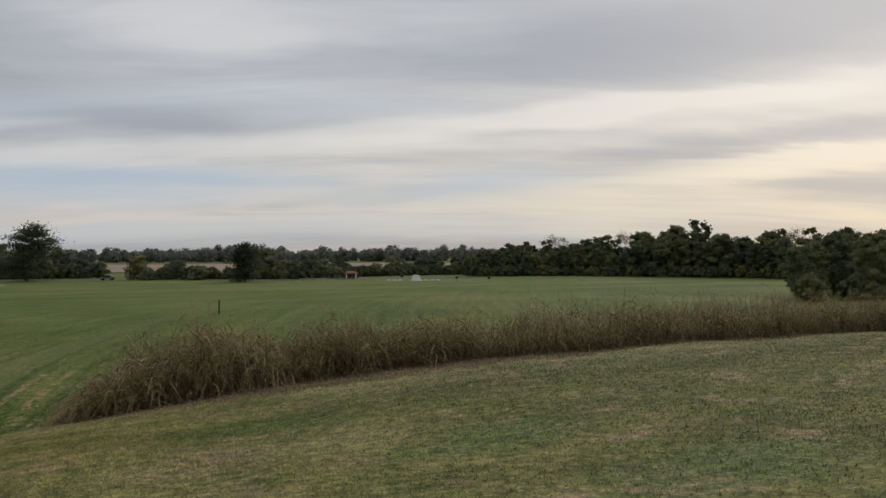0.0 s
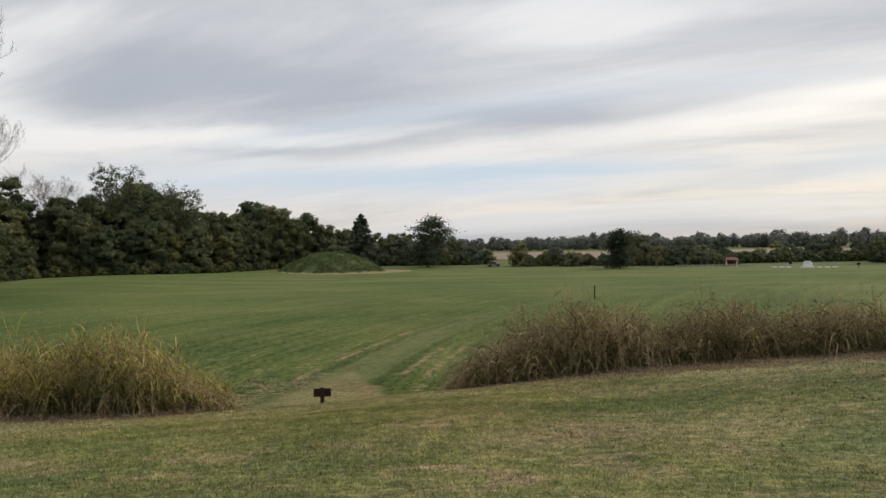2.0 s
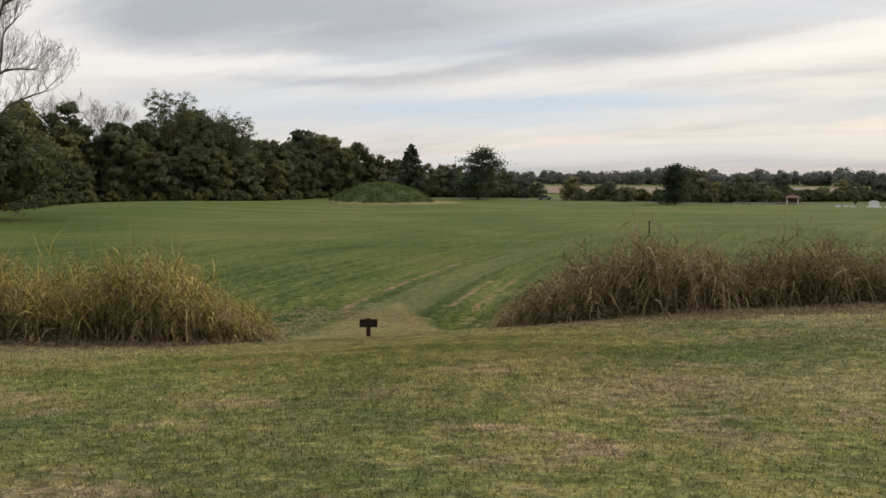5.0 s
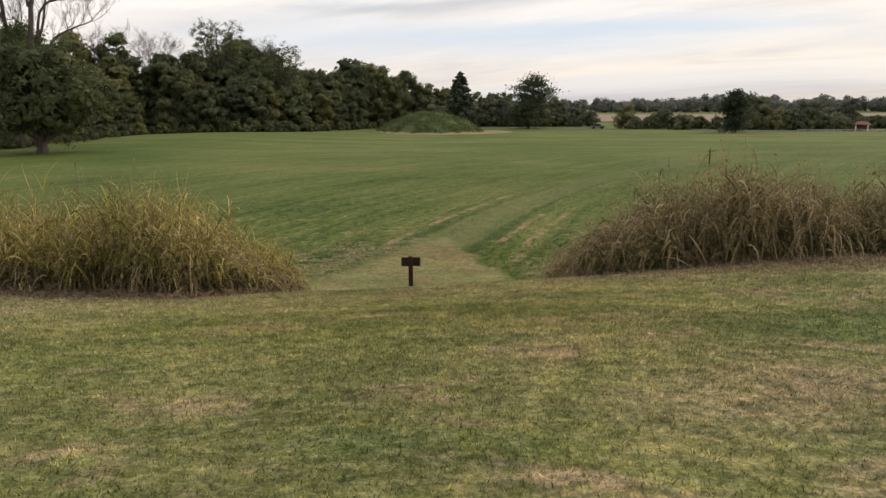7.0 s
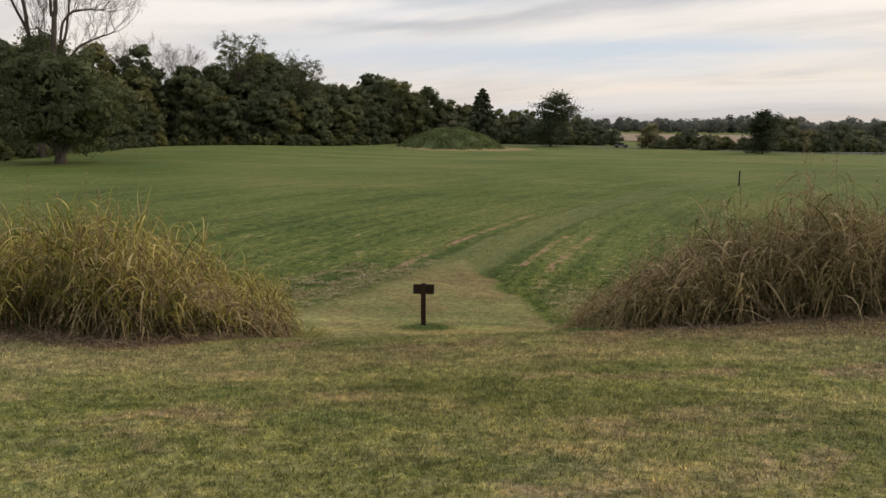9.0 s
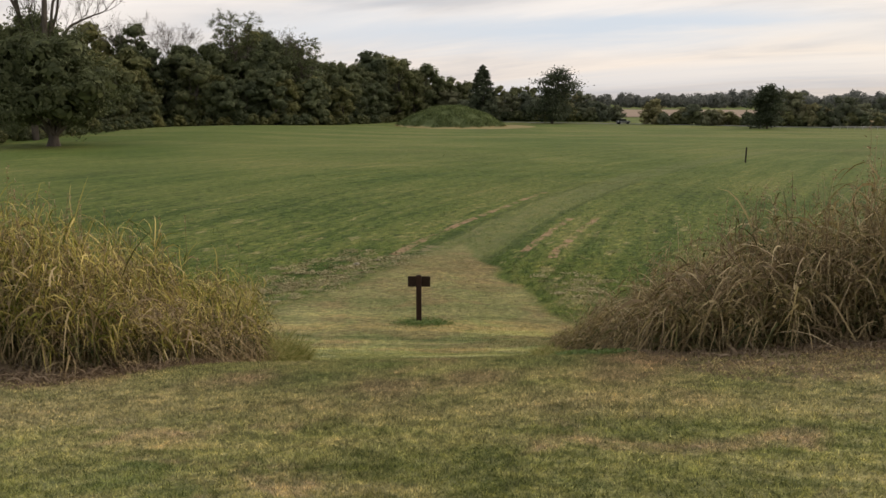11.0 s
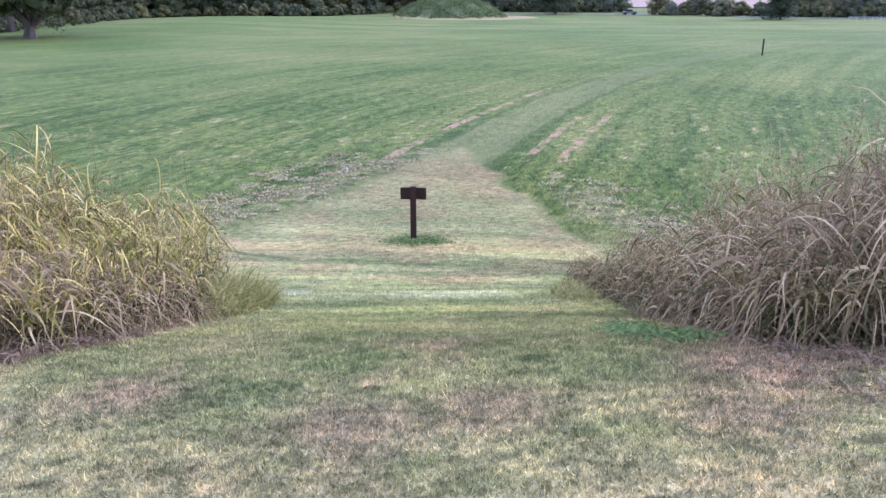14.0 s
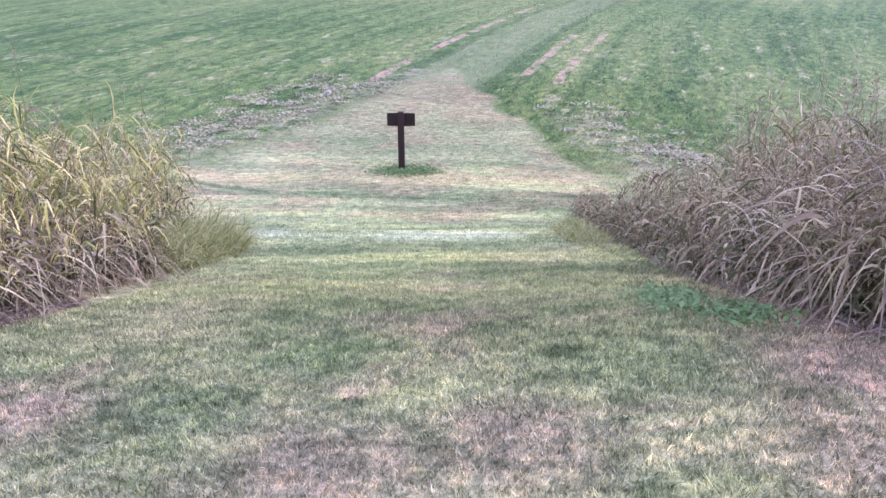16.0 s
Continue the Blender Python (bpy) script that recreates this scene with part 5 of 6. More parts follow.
def tall_grass(name, spots, mats, seed, label, leaves=12, hmin=1.25, hmax=2.05, seg=4, dry=0.0, upright=0.0):
    """Culms with leaves hanging from their nodes, dead leaves among them, and open seed heads."""
    r = np.random.default_rng(seed)
    px, py, scale = spots
    m = len(px)
    h = r.uniform(hmin, hmax, m) * scale
    az = r.uniform(0, 2 * np.pi, m)
    lean_ = np.abs(r.normal(0, 0.16, m))
    z = height(px, py) - 0.02
    root = empty(name, float(px.mean()), float(py.mean()), float(height(px.mean(), py.mean())), 0, label, "tall grass", kind="stuff")
    inv = root.matrix_world.inverted()

    def own(pname, v, f, mat, plabel=""):
        o = part(pname, quick_mesh(pname, v, f, mat), root, plabel)
        o.matrix_parent_inverse = inv

    v, f, line = culms(px, py, z, h, az, lean_, 0.006)
    # seed heads on some of the culms, which stand higher
    k = r.uniform(size=m) < 0.34
    kx, ky, kz = line[k, -1, 0], line[k, -1, 1], line[k, -1, 2]
    kh = r.uniform(0.15, 0.48, int(k.sum())) * scale[k]
    v2, f2, line2 = culms(kx, ky, kz, kh, az[k] + r.normal(0, 0.6, int(k.sum())), np.abs(r.normal(0, 0.16, int(k.sum()))), 0.0035, 3)
    heads = 16
    hp = np.repeat(line2[:, -1], heads, 0)
    tpos = r.uniform(0, 1, len(hp))
    sp = 0.008 + 0.04 * tpos
    hp = hp + np.stack([r.normal(0, 1, len(hp)) * sp, r.normal(0, 1, len(hp)) * sp, -0.32 * tpos + 0.03], -1)
    nn = r.normal(size=hp.shape)
    nn /= np.linalg.norm(nn, axis=1)[:, None]
    hv, hf = leaf_quads(hp, nn, r.uniform(0.008, 0.022, len(hp)), r)
    own("stalks", np.concatenate([v, v2, hv]), np.concatenate([f, f2 + len(v), hf + len(v) + len(v2)]), MAT_STALK, "straw-coloured stalks with loose seed heads")
    # leaves
    n = m * leaves
    ci = np.repeat(np.arange(m), leaves)
    f_h = r.uniform(0.08, 1.0, n)
    i0 = np.minimum((f_h * 3).astype(int), 2)
    fr = (f_h * 3 - i0)[:, None]
    pos = line[ci, i0] * (1 - fr) + line[ci, i0 + 1] * fr
    laz = r.uniform(0, 2 * np.pi, n)
    length = (0.22 + 0.66 * r.uniform(0, 1, n) ** 1.7) * (0.4 + 0.6 * scale[ci])
    rise_ = r.uniform(0.25, 0.95, n) + upright
    dr = r.uniform(0.1, 1.1, n)
    dead = (r.uniform(size=n) < np.interp(f_h, [0, 0.5, 1], [0.30 + dry, 0.20 + dry, 0.10 + dry / 2]))
    rise_[dead] *= 0.5
    dr[dead] += 0.35
    wd = 0.0030 + 0.0080 * r.uniform(0, 1, n) ** 1.6 * np.where(dead, 1.25, 1.0)
    # leaves low on the culm get the green darkened as if shaded
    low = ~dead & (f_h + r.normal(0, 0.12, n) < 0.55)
    for pname, sel, mat in (("leaves", ~dead & ~low, mats[0]), ("lower_leaves", low, MAT_TALL_GREEN_SHADED), ("dead_leaves", dead, mats[1])):
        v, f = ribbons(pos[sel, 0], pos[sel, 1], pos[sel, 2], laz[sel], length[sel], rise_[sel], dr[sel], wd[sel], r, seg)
        own(pname, v, f, mat, {"dead_leaves": "pale dry hanging leaves", "lower_leaves": "green lower leaves, colour darkened for the shade inside the stand"}.get(pname, ""))
    return root


LEFT_X, LEFT_Y = [-30, -7, -5.4, -4.7, -4.15, -3.75, -3.5], [12.9, 12.65, 12.35, 12.2, 12.3, 12.8, 13.6]
RIGHT_X, RIGHT_Y = [1.15, 1.35, 1.5, 1.7, 2.1, 3.1, 5, 10, 50], [20.5, 18.0, 14.9, 13.2, 12.5, 12.35, 12.4, 12.9, 13.4]


def left_front(x):
    return np.interp(x, LEFT_X, LEFT_Y) + 0.14 * np.sin(2.9 * x) + 0.1 * np.sin(6.1 * x + 1)


def right_front(x):
    return np.interp(x, RIGHT_X, RIGHT_Y) + 0.12 * np.sin(2.3 * x) + 0.1 * np.sin(5.3 * x + 2)


def scatter(seed, n, front, x0, x1, depth_, y_max):
    """Spots behind a front line, thicker near it; the outer plants are lower."""
    r = np.random.default_rng(seed)
    x = r.uniform(x0, x1, n)
    y = front(x) + depth_ * r.uniform(0, 1, n) ** 1.7
    keep_ = y < y_max
    x, y = x[keep_], y[keep_]
    lump = 0.88 + 0.16 * np.sin(1.9 * x + 0.7 * y) * np.sin(1.3 * y + 0.4) + 0.08 * np.sin(4.7 * x)
    sc = lump * r.uniform(0.85, 1.12, len(x)) * np.interp(y - front(x), [0, 0.25, 0.9], [0.5, 0.75, 1.0])
    return x, y, sc


def taper(spots, x_end, reach, least):
    x, y, sc = spots
    return x, y, sc * np.interp(np.abs(x - x_end), [0, reach], [least, 1.0])


def behind(spots):
    """The stand's open end turns away up the slope."""
    x, y, sc = spots
    k = y < np.interp(x, [-4.8, -4.1, -3.4], [20.5, 17.0, 15.0])
    return x[k], y[k], sc[k]


def shaped(spots, at_x, tall):
    x, y, sc = spots
    return x, y, sc * np.interp(x, at_x, tall)


tall_grass("tall_grass_stand", taper(behind(scatter(1, 6000, left_front, -17, -3.5, 7.0, 20.5)), -3.5, 1.8, 0.48), (MAT_TALL_GOLD, MAT_DEAD), 2,
           "tall golden-green arching grass left unmown on the slope", 16, 1.2, 2.02, seg=5, dry=0.05, upright=0.28)
tall_grass("tall_grass_stand", shaped(scatter(3, 3900, right_front, 1.15, 11, 6.5, 22), [1.15, 1.6, 2.1, 2.7, 3.4, 4.5, 6], [0.25, 0.42, 0.62, 0.80, 0.93, 0.86, 0.78]), (MAT_TALL_BROWN, MAT_DEAD), 4,
           "tall brown and green arching grass left unmown on the slope", 15, seg=6, dry=0.10)
tall_grass("tall_grass_stand", shaped(scatter(5, 8200, right_front, 11, 48, 5.0, 20), [11, 16], [0.78, 0.94]), (MAT_TALL_BROWN, MAT_DEAD), 6,
           "tall brown and green arching grass running along the mound's edge", 11, dry=0.04)


r_ = np.random.default_rng(71)
tall_grass("tall_grass_stand", (r_.uniform(2.7, 5.2, 90), r_.uniform(12.7, 14.6, 90), np.ones(90)), (MAT_TALL_BROWN, MAT_DEAD), 72,
           "few taller brown stems with seed heads above the stand", 5, 1.25, 1.65, seg=5, dry=0.1)


def fringe(seed, n, front, x0, x1, mat, label, h0=0.12, h1=0.32, before=0.55):
    """Low matted dead grass along the front of a stand."""
    r = np.random.default_rng(seed)
    x = r.uniform(x0, x1, n)
    y = front(x) - before * r.uniform(-0.6, 1, n)
    a = r.uniform(0, 2 * np.pi, n)
    v, f = ribbons(x, y, height(x, y), a, r.uniform(h0, h1, n), r.uniform(0.1, 0.7, n), r.uniform(0.2, 0.9, n), r.uniform(0.004, 0.009, n), r, 4)
    return tagged(new("matted_grass", quick_mesh("matted_grass", v, f, mat)), label, "grass", kind="stuff")


fringe(7, 15000, left_front, -12, -3.4, MAT_DEAD_BROWN, "matted brown dead grass at the foot of the tall stand", 0.12, 0.40, 0.5)
fringe(8, 24000, right_front, 1.2, 26, MAT_DEAD_BROWN, "matted brown dead grass at the foot of the tall stand", 0.10, 0.30, 0.55)
fringe(11, 34000, right_front, 1.4, 14, MAT_DEAD_BROWN, "thin brown litter in front of the tall stand", 0.04, 0.13, 1.5)
fringe(13, 7000, left_front, -9, -3.4, MAT_DEAD_BROWN, "thin brown litter in front of the tall stand", 0.04, 0.15, 0.7)


def tuft(seed, n, cx, cy, rx, ry, label, h0=0.25, h1=0.6):
    r = np.random.default_rng(seed)
    a, d = r.uniform(0, 2 * np.pi, n), np.sqrt(r.uniform(0, 1, n))
    x, y = cx + rx * d * np.cos(a), cy + ry * d * np.sin(a)
    v, f = ribbons(x, y, height(x, y), r.uniform(0, 2 * np.pi, n), r.uniform(h0, h1, n) * (1.1 - 0.6 * d), r.uniform(0.6, 1.1, n), r.uniform(0.1, 0.6, n), r.uniform(0.003, 0.008, n), r, 4)
    return tagged(new("grass_tuft", quick_mesh("grass_tuft", v, f, MAT_TUFT)), label, "grass", kind="stuff")


tuft(9, 3600, -3.95, 17.2, 0.55, 1.6, "low fresh yellow-green tuft beside the tall stand", 0.5, 1.0)
tuft(12, 130, 2.0, 13.3, 0.16, 0.12, "green arching clump at the front of the stand", 0.7, 1.2)
tuft(10, 2000, 1.0, 19.2, 0.35, 1.6, "low green tuft beside the tall stand", 0.15, 0.4)


def loose_stems(seed, n, front, x0, x1, lean_y, mat, label, l0=0.6, l1=1.25):
    """Long bent dead stems that have fallen out of a stand and hang over its face."""
    r = np.random.default_rng(seed)
    x = r.uniform(x0, x1, n)
    y = front(x) + r.uniform(0.0, lean_y, n)
    z = height(x, y) + r.uniform(0.05, 1.05, n) * np.interp(np.minimum(np.abs(x - x0), np.abs(x - x1)), [0, 1.2], [0.4, 1.0])
    a = r.uniform(0, 2 * np.pi, n)
    v, f = ribbons(x, y, z, a, r.uniform(l0, l1, n), r.uniform(0.15, 0.8, n), r.uniform(0.3, 0.95, n), 0.003 + 0.008 * r.uniform(0, 1, n) ** 2, r, 8)
    low_ = height(v[:, 0], v[:, 1]) + 0.01
    v[:, 2] = np.maximum(v[:, 2], low_)
    return tagged(new("fallen_stems", quick_mesh("fallen_stems", v, f, mat)), label, "grass", kind="stuff")


loose_stems(61, 800, right_front, 1.35, 6.0, 1.4, MAT_DEAD, "long bent straw-pale stems hanging over the tall stand")
loose_stems(62, 900, right_front, 1.35, 6.0, 1.6, MAT_STALK, "long bent brown stems tangled in the tall stand", 0.7, 1.5)
loose_stems(63, 900, left_front, -8.0, -3.5, 1.0, MAT_DEAD, "long bent straw-pale stems hanging over the tall stand", 0.4, 0.9)
loose_stems(64, 1400, left_front, -4.8, -3.5, 2.2, MAT_STALK, "tangled tan stems at the open end of the stand", 0.3, 0.8)


def clover(cx, cy, rx, ry, n, seed, label):
    """Patches of small round leaves close to the ground."""
    r = np.random.default_rng(seed)
    a, d = r.uniform(0, 2 * np.pi, n), np.sqrt(r.uniform(0, 1, n)) * (0.8 + 0.3 * np.sin(3 * r.uniform(0, 2 * np.pi, n)))
    x, y = cx + rx * d * np.cos(a), cy + ry * d * np.sin(a)
    cen = np.stack([x, y, height(x, y) + r.uniform(0.02, 0.07, n)], -1)
    nrm = r.normal(0, 0.45, (n, 3)) + np.array([0, 0, 1.0])
    nrm /= np.linalg.norm(nrm, axis=1)[:, None]
    v, f = leaf_quads(cen, nrm, r.uniform(0.015, 0.04, n), r)
    return tagged(new("clover_patch", quick_mesh("clover_patch", v, f, MAT_CLOVER)), label, "clover", kind="stuff")


clover(0.95, 13.6, 0.26, 0.75, 420, 1, "bright green clover beside the tall grass")
clover(1.25, 13.0, 0.30, 0.4, 260, 2, "bright green clover beside the tall grass")
clover(-2.3, 26.5, 0.95, 0.75, 2600, 3, "green weeds round the foot of the sign post")


# ---- pale clippings raked up along the apron's edges ----
def clippings(seed, n, line, spread, label):
    """Loose heaps of dry cut grass strewn along a line on the ground."""
    r = np.random.default_rng(seed)
    heaps = n // 60
    t = r.uniform(0, len(line) - 1, heaps)
    hx = np.interp(t, range(len(line)), [p[0] for p in line]) + r.normal(0, spread, heaps)
    hy = np.interp(t, range(len(line)), [p[1] for p in line]) + r.normal(0, spread * 0.8, heaps)
    own = r.integers(0, heaps, n)
    wide = r.uniform(0.10, 0.34, heaps)[own]
    x, y = hx[own] + r.normal(0, 1, n) * wide, hy[own] + r.normal(0, 0.6, n) * wide
    z = height(x, y) + 0.05 * r.uniform(0, 1, n)
    v, f = ribbons(x, y, z, r.uniform(0, 2 * np.pi, n), r.uniform(0.10, 0.26, n), r.uniform(0.1, 0.5, n), r.uniform(0.1, 0.5, n), r.uniform(0.010, 0.026, n), r, 3)
    return tagged(new("grass_clippings", quick_mesh("grass_clippings", v, f, MAT_CLIPPING)), label, "grass", kind="stuff")


clippings(51, 3600, [(-8.8, 28.0), (-7.4, 31.6), (-6.4, 34.2), (-5.0, 37.2)], 0.6, "pale dry clippings strewn beside the mown apron")
clippings(52, 2600, [(-9.8, 29.5), (-8.0, 34.5), (-6.5, 38.5)], 0.8, "pale dry clippings strewn beside the mown apron")
clippings(53, 3200, [(2.6, 33.2), (3.6, 31.0), (4.4, 28.6), (4.2, 27.0)], 0.6, "pale dry clippings lying in the field's edge")


# ---- stone in the field ----
def field_stone(x, y, r, seed):
    rs = np.random.default_rng(seed)
    bm = bmesh.new()
    bmesh.ops.create_icosphere(bm, subdivisions=3, radius=r)
    ph = rs.uniform(0, 6, 6)
    for v in bm.verts:
        c = v.co / r
        k = 1 + 0.16 * math.sin(3 * c.x + ph[0]) * math.sin(2.6 * c.y + ph[1]) + 0.10 * math.sin(6 * c.z + ph[2] + 4 * c.x)
        v.co = Vector((c.x * 1.25, c.y * 0.9, c.z * 0.62)) * r * k
    me = bpy.data.meshes.new("field_stone")
    bm.to_mesh(me)
    bm.free()
    me.materials.append(MAT_ROCK)
    ob = new("field_stone", me)
    ob.matrix_world = pose(x, y, float(height(x, y)) + 0.25 * r, 0, 0, rs.uniform(0, 360))
    return tagged(ob, "pale rough stone lying in the grass", "stone", "stones by the apron")


for sx, sy, sr, ss in ((-6.0, 35.2, 0.14, 1), (-5.3, 36.2, 0.09, 3)):
    field_stone(sx, sy, sr, ss)


# ---- fine blades over the mown ground ----
def turf(seed, x, y, hgt, width, label):
    r = np.random.default_rng(seed)
    n = len(x)
    a = r.uniform(0, 2 * np.pi, n)
    h = hgt * r.uniform(0.45, 1.3, n)
    z = height(x, y) - 0.004
    w = width * r.uniform(0.7, 1.5, n)
    lean_ = h * r.uniform(0.1, 1.3, n)
    b = r.uniform(0, 2 * np.pi, n)
    v = np.stack([np.stack([x - w * np.cos(a), y - w * np.sin(a), z], -1), np.stack([x + w * np.cos(a), y + w * np.sin(a), z], -1),
                  np.stack([x + lean_ * np.cos(b), y + lean_ * np.sin(b), z + h], -1)], 1).reshape(-1, 3)
    f = np.arange(3 * n).reshape(n, 3)
    return tagged(new("turf", quick_mesh("turf", v, f, MAT_TURF_BLADE)), label, "grass", kind="stuff")


def near_spots(seed, n):
    """Mound top and ramp, thick along the walk and thinning out to the sides."""
    r = np.random.default_rng(seed)
    x, y = r.normal(0.3, 4.6, n), r.uniform(-0.5, 40, n)
    keep_ = r.uniform(size=n) < np.interp(y, [-0.5, 2, 14, 26, 36, 40], [0.3, 1, 1, 0.8, 0.6, 0.0])
    keep_ &= ~((y > left_front(x)) & (x < -3.3) & (y < 15)) & ~((y > right_front(x)) & (x > 1.2) & (y < 23))
    return x[keep_], y[keep_]


turf(31, *near_spots(32, 640000), 0.034, 0.0040, "short mown grass blades, green and straw mixed")
r_ = np.random.default_rng(33)
close_x, close_y = r_.normal(-0.3, 2.7, 620000), r_.normal(12.0, 3.0, 620000)
open_ = ~((close_y > left_front(close_x)) & (close_x < -3.3) & (close_y < 15)) & ~((close_y > right_front(close_x)) & (close_x > 1.2))
turf(37, close_x[open_], close_y[open_], 0.030, 0.0024, "fine mown grass blades at the head of the ramp")
r_ = np.random.default_rng(34)
wide_x, wide_y = r_.uniform(-16, 46, 220000), r_.uniform(-2, 14.0, 220000)
far_off = r_.uniform(size=220000) < smooth(3.0, 10.0, np.abs(wide_x - 0.3))
turf(35, wide_x[far_off], wide_y[far_off], 0.040, 0.0085, "mown grass across the wide mound top")
field_x, field_y = r_.normal(3, 17, 300000), 22 + 110 * r_.uniform(0, 1, 300000) ** 1.7
thin = r_.uniform(size=300000) < np.interp(field_y, [22, 30, 70, 132], [0.0, 1, 0.9, 0.0])
on_apron = (field_x > -7.9 + 0.43 * (field_y - 26.7)) & (field_x < 1.2 - 0.27 * (field_y - 30.0)) & (field_y < 40)
thin &= ~on_apron
turf(36, field_x[thin], field_y[thin], 0.050, 0.011, "short tufty grass over the level field")


# ---- things at the far side of the field ----
def parked_car(x, y, rz):
    root = empty("parked_car", x, y, float(height(x, y)) + 0.02, rz, "small dark grey car parked by the field road", "car")
    bm = bmesh.new()
    side = [(-2.1, 0.35), (-2.1, 0.75), (-1.55, 0.92), (1.3, 0.98), (2.05, 0.85), (2.1, 0.38)]
    for s in (-0.82, 0.82):
        bm.faces.new([bm.verts.new((px, s, pz)) for px, pz in side])
    bmesh.ops.bridge_loops(bm, edges=bm.edges[:])
    bmesh.ops.recalc_face_normals(bm, faces=bm.faces[:])
    bmesh.ops.bevel(bm, geom=bm.edges[:], offset=0.08, segments=2, affect="EDGES")
    me = bpy.data.meshes.new("body")
    bm.to_mesh(me)
    bm.free()
    me.materials.append(MAT_CAR)
    part("body", me, root)
    cab = box_mesh("cabin", 2.1, 1.4, 0.52, MAT_GLASS_DARK, (-0.15, 0, 1.18), 0.14)
    part("cabin", cab, root, "dark glazed cabin")
    part("roof", box_mesh("roof", 1.5, 1.25, 0.07, MAT_CAR, (-0.15, 0, 1.46), 0.03), root)
    for wx in (-1.35, 1.35):
        for wy in (-0.8, 0.8):
            bm = bmesh.new()
            bmesh.ops.create_cone(bm, cap_ends=True, segments=20, radius1=0.33, radius2=0.33, depth=0.22, matrix=Matrix.Rotation(radians(90), 4, "X"))
            bmesh.ops.bevel(bm, geom=bm.edges[:], offset=0.03, segments=1, affect="EDGES")
            bmesh.ops.translate(bm, vec=(wx, wy, 0.33), verts=bm.verts)
            me = bpy.data.meshes.new("wheel")
            bm.to_mesh(me)
            bm.free()
            me.materials.append(MAT_TYRE)
            part("wheel", me, root)
    return root


car = parked_car(31.5, 227.5, 8)
car.scale = (0.9, 0.9, 0.9)


def pavilion(x, y, rz):
    """Small park shelter: posts, a low wall and a hipped red-brown roof."""
    root = empty("park_shelter", x, y, float(height(x, y)), rz, "small open shelter with red-brown roof and pale posts", "shelter")
    part("slab", box_mesh("slab", 5.4, 4.4, 0.3, MAT_CONCRETE, (0, 0, 0.0), 0.02), root)
    for px in (-2.1, 2.1):
        for py in (-1.6, 1.6):
            part("post", box_mesh("post", 0.42, 0.42, 2.2, MAT_WHITE, (px, py, 1.2), 0.02), root)
    part("back_wall", box_mesh("back_wall", 3.6, 0.2, 1.9, MAT_ROOF, (-0.2, 1.6, 1.1), 0.01), root, "dark red boarded back wall")
    part("side_wall", box_mesh("side_wall", 0.2, 2.8, 1.9, MAT_ROOF, (-2.1, 0, 1.1), 0.01), root)
    bm = bmesh.new()
    low_ = [bm.verts.new(p) for p in ((-3.1, -2.5, 2.3), (3.1, -2.5, 2.3), (3.1, 2.5, 2.3), (-3.1, 2.5, 2.3))]
    low2 = [bm.verts.new(p) for p in ((-3.1, -2.5, 2.45), (3.1, -2.5, 2.45), (3.1, 2.5, 2.45), (-3.1, 2.5, 2.45))]
    top = [bm.verts.new((-1.5, 0, 3.5)), bm.verts.new((1.5, 0, 3.5))]
    bm.faces.new(low_[::-1])
    for k in range(4):
        bm.faces.new((low_[k], low_[(k + 1) % 4], low2[(k + 1) % 4], low2[k]))
    bm.faces.new((low2[0], low2[1], top[1], top[0]))
    bm.faces.new((low2[1], low2[2], top[1]))
    bm.faces.new((low2[2], low2[3], top[0], top[1]))
    bm.faces.new((low2[3], low2[0], top[0]))
    me = bpy.data.meshes.new("roof")
    bm.to_mesh(me)
    bm.free()
    me.materials.append(MAT_ROOF)
    part("roof", me, root)
    return root


shelter = pavilion(91.5, 198.5, -25)
shelter.scale = (0.62, 0.62, 0.68)


def monument(x, y, rz):
    """White block with a stepped foot and a rounded tan top."""
    root = empty("white_monument", x, y, float(height(x, y)), rz, "white masonry block with rounded pale tan top", "monument")
    part("plinth", box_mesh("plinth", 3.3, 2.2, 0.4, MAT_WHITE, (0, 0, 0.12), 0.03), root)
    part("block", box_mesh("block", 2.3, 1.5, 1.25, MAT_WHITE, (0, 0, 0.94), 0.05), root)
    bm = bmesh.new()
    bmesh.ops.create_uvsphere(bm, u_segments=20, v_segments=10, radius=1.0)
    bmesh.ops.scale(bm, vec=(1.1, 0.75, 0.62), verts=bm.verts)
    bmesh.ops.bisect_plane(bm, geom=bm.verts[:] + bm.edges[:] + bm.faces[:], plane_co=(0, 0, 0), plane_no=(0, 0, -1), clear_outer=True)
    bmesh.ops.translate(bm, vec=(0, 0, 1.565), verts=bm.verts)
    me = bpy.data.meshes.new("cap")
    bm.to_mesh(me)
    bm.free()
    me.materials.append(MAT_CONCRETE)
    part("cap", me, root, "rounded pale tan cap")
    return root


block = monument(101.2, 178.2, -30)
block.scale = (0.92, 0.92, 0.72)


def kerb_stones():
    r = np.random.default_rng(3)
    first = None
    for k, (a, b) in enumerate([(95.0, 182.3), (96.6, 181.7), (98.0, 181.2), (103.6, 177.2), (105.0, 176.2), (106.4, 175.3)]):
        if first is None:
            first = tagged(new("kerb_stone", box_mesh("kerb_stone", 1.15, 0.4, 0.45, MAT_WHITE, (0, 0, 0.1), 0.04)), "pale whitewashed kerb block beside the monument", "kerb", "kerb blocks")
            first.matrix_world = pose(a, b, float(height(a, b)), 0, 0, -32)
        else:
            copy_thing(first, pose(a, b, float(height(a, b)), 0, 0, -32 + r.normal(0, 4)))


kerb_stones()


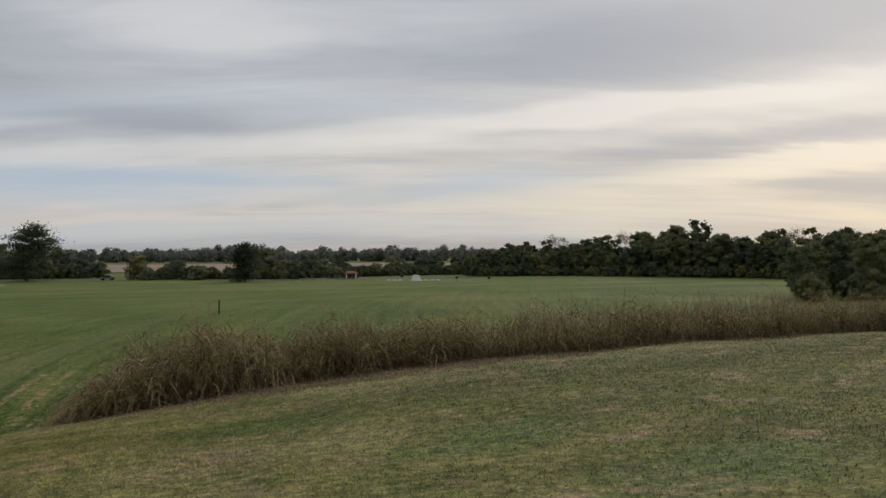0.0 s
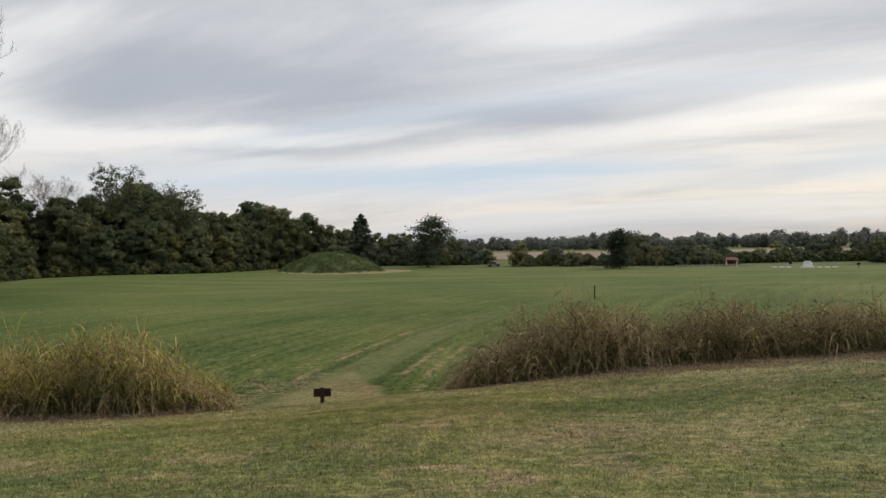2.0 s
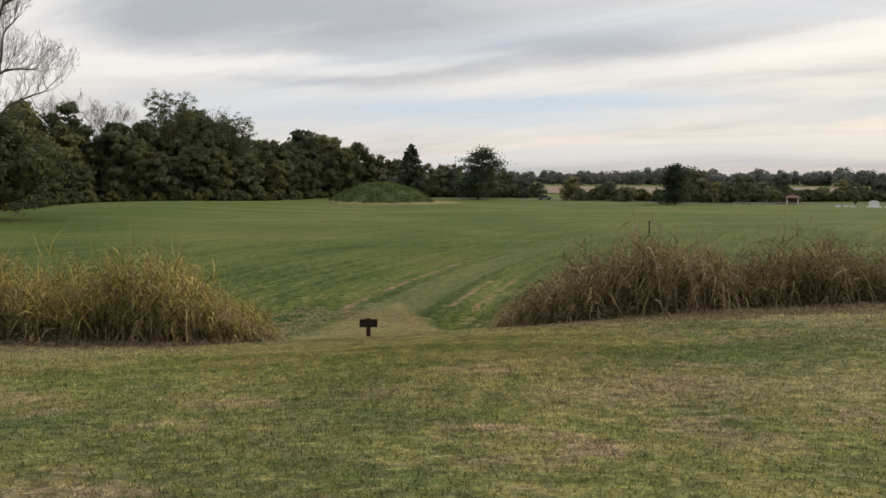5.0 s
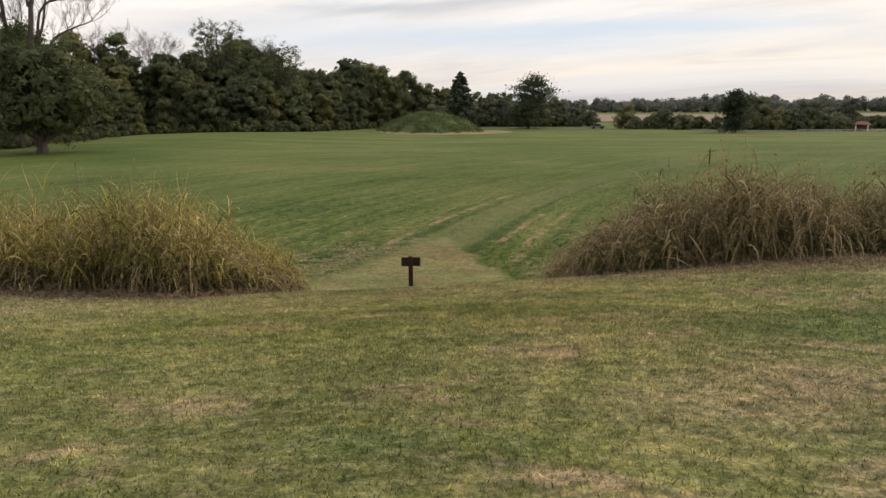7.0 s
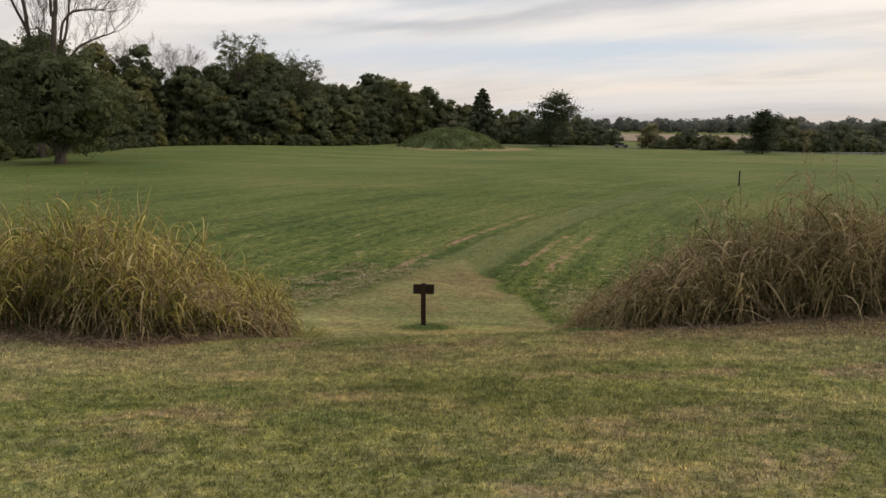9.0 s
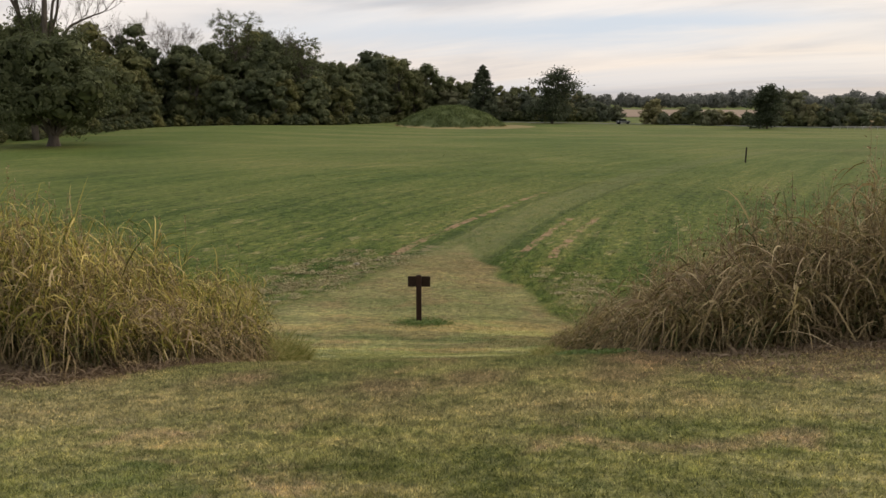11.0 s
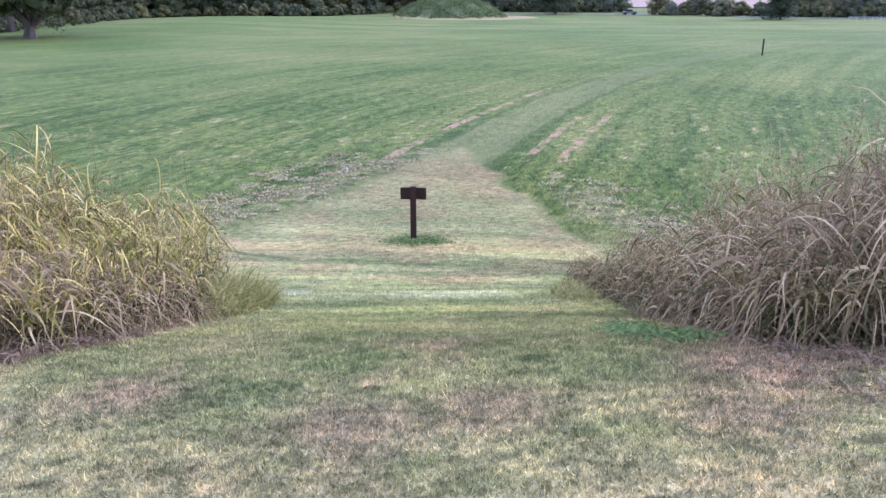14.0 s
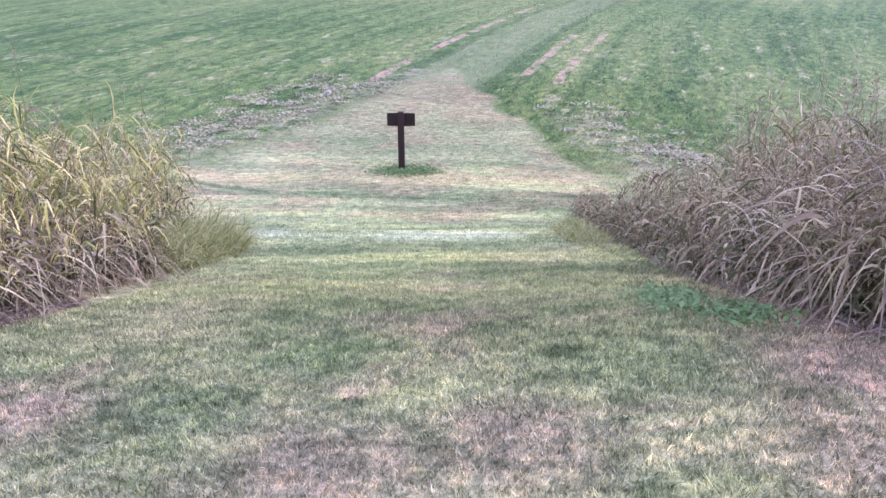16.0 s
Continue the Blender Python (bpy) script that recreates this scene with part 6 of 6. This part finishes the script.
def marker(x, y, rz):
    root = empty("marker_sign", x, y, float(height(x, y)), rz, "small dark marker sign on a short post", "sign", "marker signs")
    part("post", box_mesh("post", 0.12, 0.12, 1.2, MAT_STAKE, (0, 0, 0.45), 0.01), root)
    part("board", box_mesh("board", 0.7, 0.06, 0.5, MAT_BOARD, (0, -0.09, 1.0), 0.01), root)
    return root


first_marker = marker(109.0, 170.2, -32)
copy_thing(first_marker, pose(113.4, 161.6, float(height(113.4, 161.6)), 0, 0, -36))
copy_thing(first_marker, pose(99.8, 183.6, float(height(99.8, 183.6)), 0, 0, -28))


def rail_fence(a, b, n):
    """Low white rail on short posts along the road."""
    a, b = np.array(a), np.array(b)
    mid = (a + b) / 2
    d = b - a
    ang = math.degrees(math.atan2(d[1], d[0]))
    long_ = float(np.linalg.norm(d))
    root = empty("rail_fence", mid[0], mid[1], float(height(mid[0], mid[1])), ang, "low white rail fence along the park road", "fence")
    part("rail", box_mesh("rail", long_, 0.08, 0.12, MAT_CONCRETE, (0, 0, 0.62), 0.02), root)
    post_me = box_mesh("post", 0.10, 0.10, 1.0, MAT_CONCRETE, (0, 0, 0.2), 0.015)
    for k in range(n):
        o = part("post", post_me, root)
        o.location = ((k / (n - 1) - 0.5) * (long_ - 0.2), 0, 0)
    return root


rail_fence((74, 192.8), (93.0, 190.5), 13)


def far_barn(x, y, rz):
    root = empty("far_barn", x, y, float(height(x, y)) - 0.1, rz, "long pale farm building with low metal roof", "building")
    part("wall", box_mesh("wall", 16, 9, 3.0, MAT_CONCRETE, (0, 0, 1.5), 0.03), root)
    bm = bmesh.new()
    pts = [(-8.4, -5, 2.9), (-8.4, 5, 2.9), (-8.4, 0, 4.0), (8.4, -5, 2.9), (8.4, 5, 2.9), (8.4, 0, 4.0)]
    vs = [bm.verts.new(p) for p in pts]
    for f in ((0, 2, 1), (3, 4, 5), (0, 3, 5, 2), (1, 2, 5, 4), (0, 1, 4, 3)):
        bm.faces.new([vs[k] for k in f])
    me = bpy.data.meshes.new("roof")
    bm.to_mesh(me)
    bm.free()
    me.materials.append(MAT_ROOF_GREY)
    part("roof", me, root)
    for k in range(3):
        part("door", box_mesh("door", 2.4, 0.1, 2.6, MAT_ROAD, (-5 + 5 * k, -4.55, 1.3), 0.02), root)
    return root


barn = far_barn(128, 285, -20)
barn.scale = (0.6, 0.6, 0.75)


def rank_grass():
    """Longer rough grass that covers the small mound."""
    r = np.random.default_rng(77)
    n = 26000
    a, d = r.uniform(0, 2 * np.pi, n), 14.3 * np.sqrt(r.uniform(0, 1, n))
    x, y = -15.0 + d * np.cos(a), 206 + d * np.sin(a)
    h = r.uniform(0.18, 0.55, n) * (0.6 + 0.4 * np.sin(0.9 * x) * np.sin(0.8 * y))
    z = height(x, y) - 0.02
    b = r.uniform(0, 2 * np.pi, n)
    w = r.uniform(0.06, 0.16, n)
    v = np.stack([np.stack([x - w * np.cos(b), y - w * np.sin(b), z], -1), np.stack([x + w * np.cos(b), y + w * np.sin(b), z], -1),
                  np.stack([x + 0.3 * h * np.cos(a), y + 0.3 * h * np.sin(a), z + h], -1)], 1).reshape(-1, 3)
    return tagged(new("rank_grass", quick_mesh("rank_grass", v, np.arange(3 * n).reshape(n, 3), MAT_TURF_BLADE)), "rough longer green grass over the small mound", "grass", kind="stuff")


rank_grass()
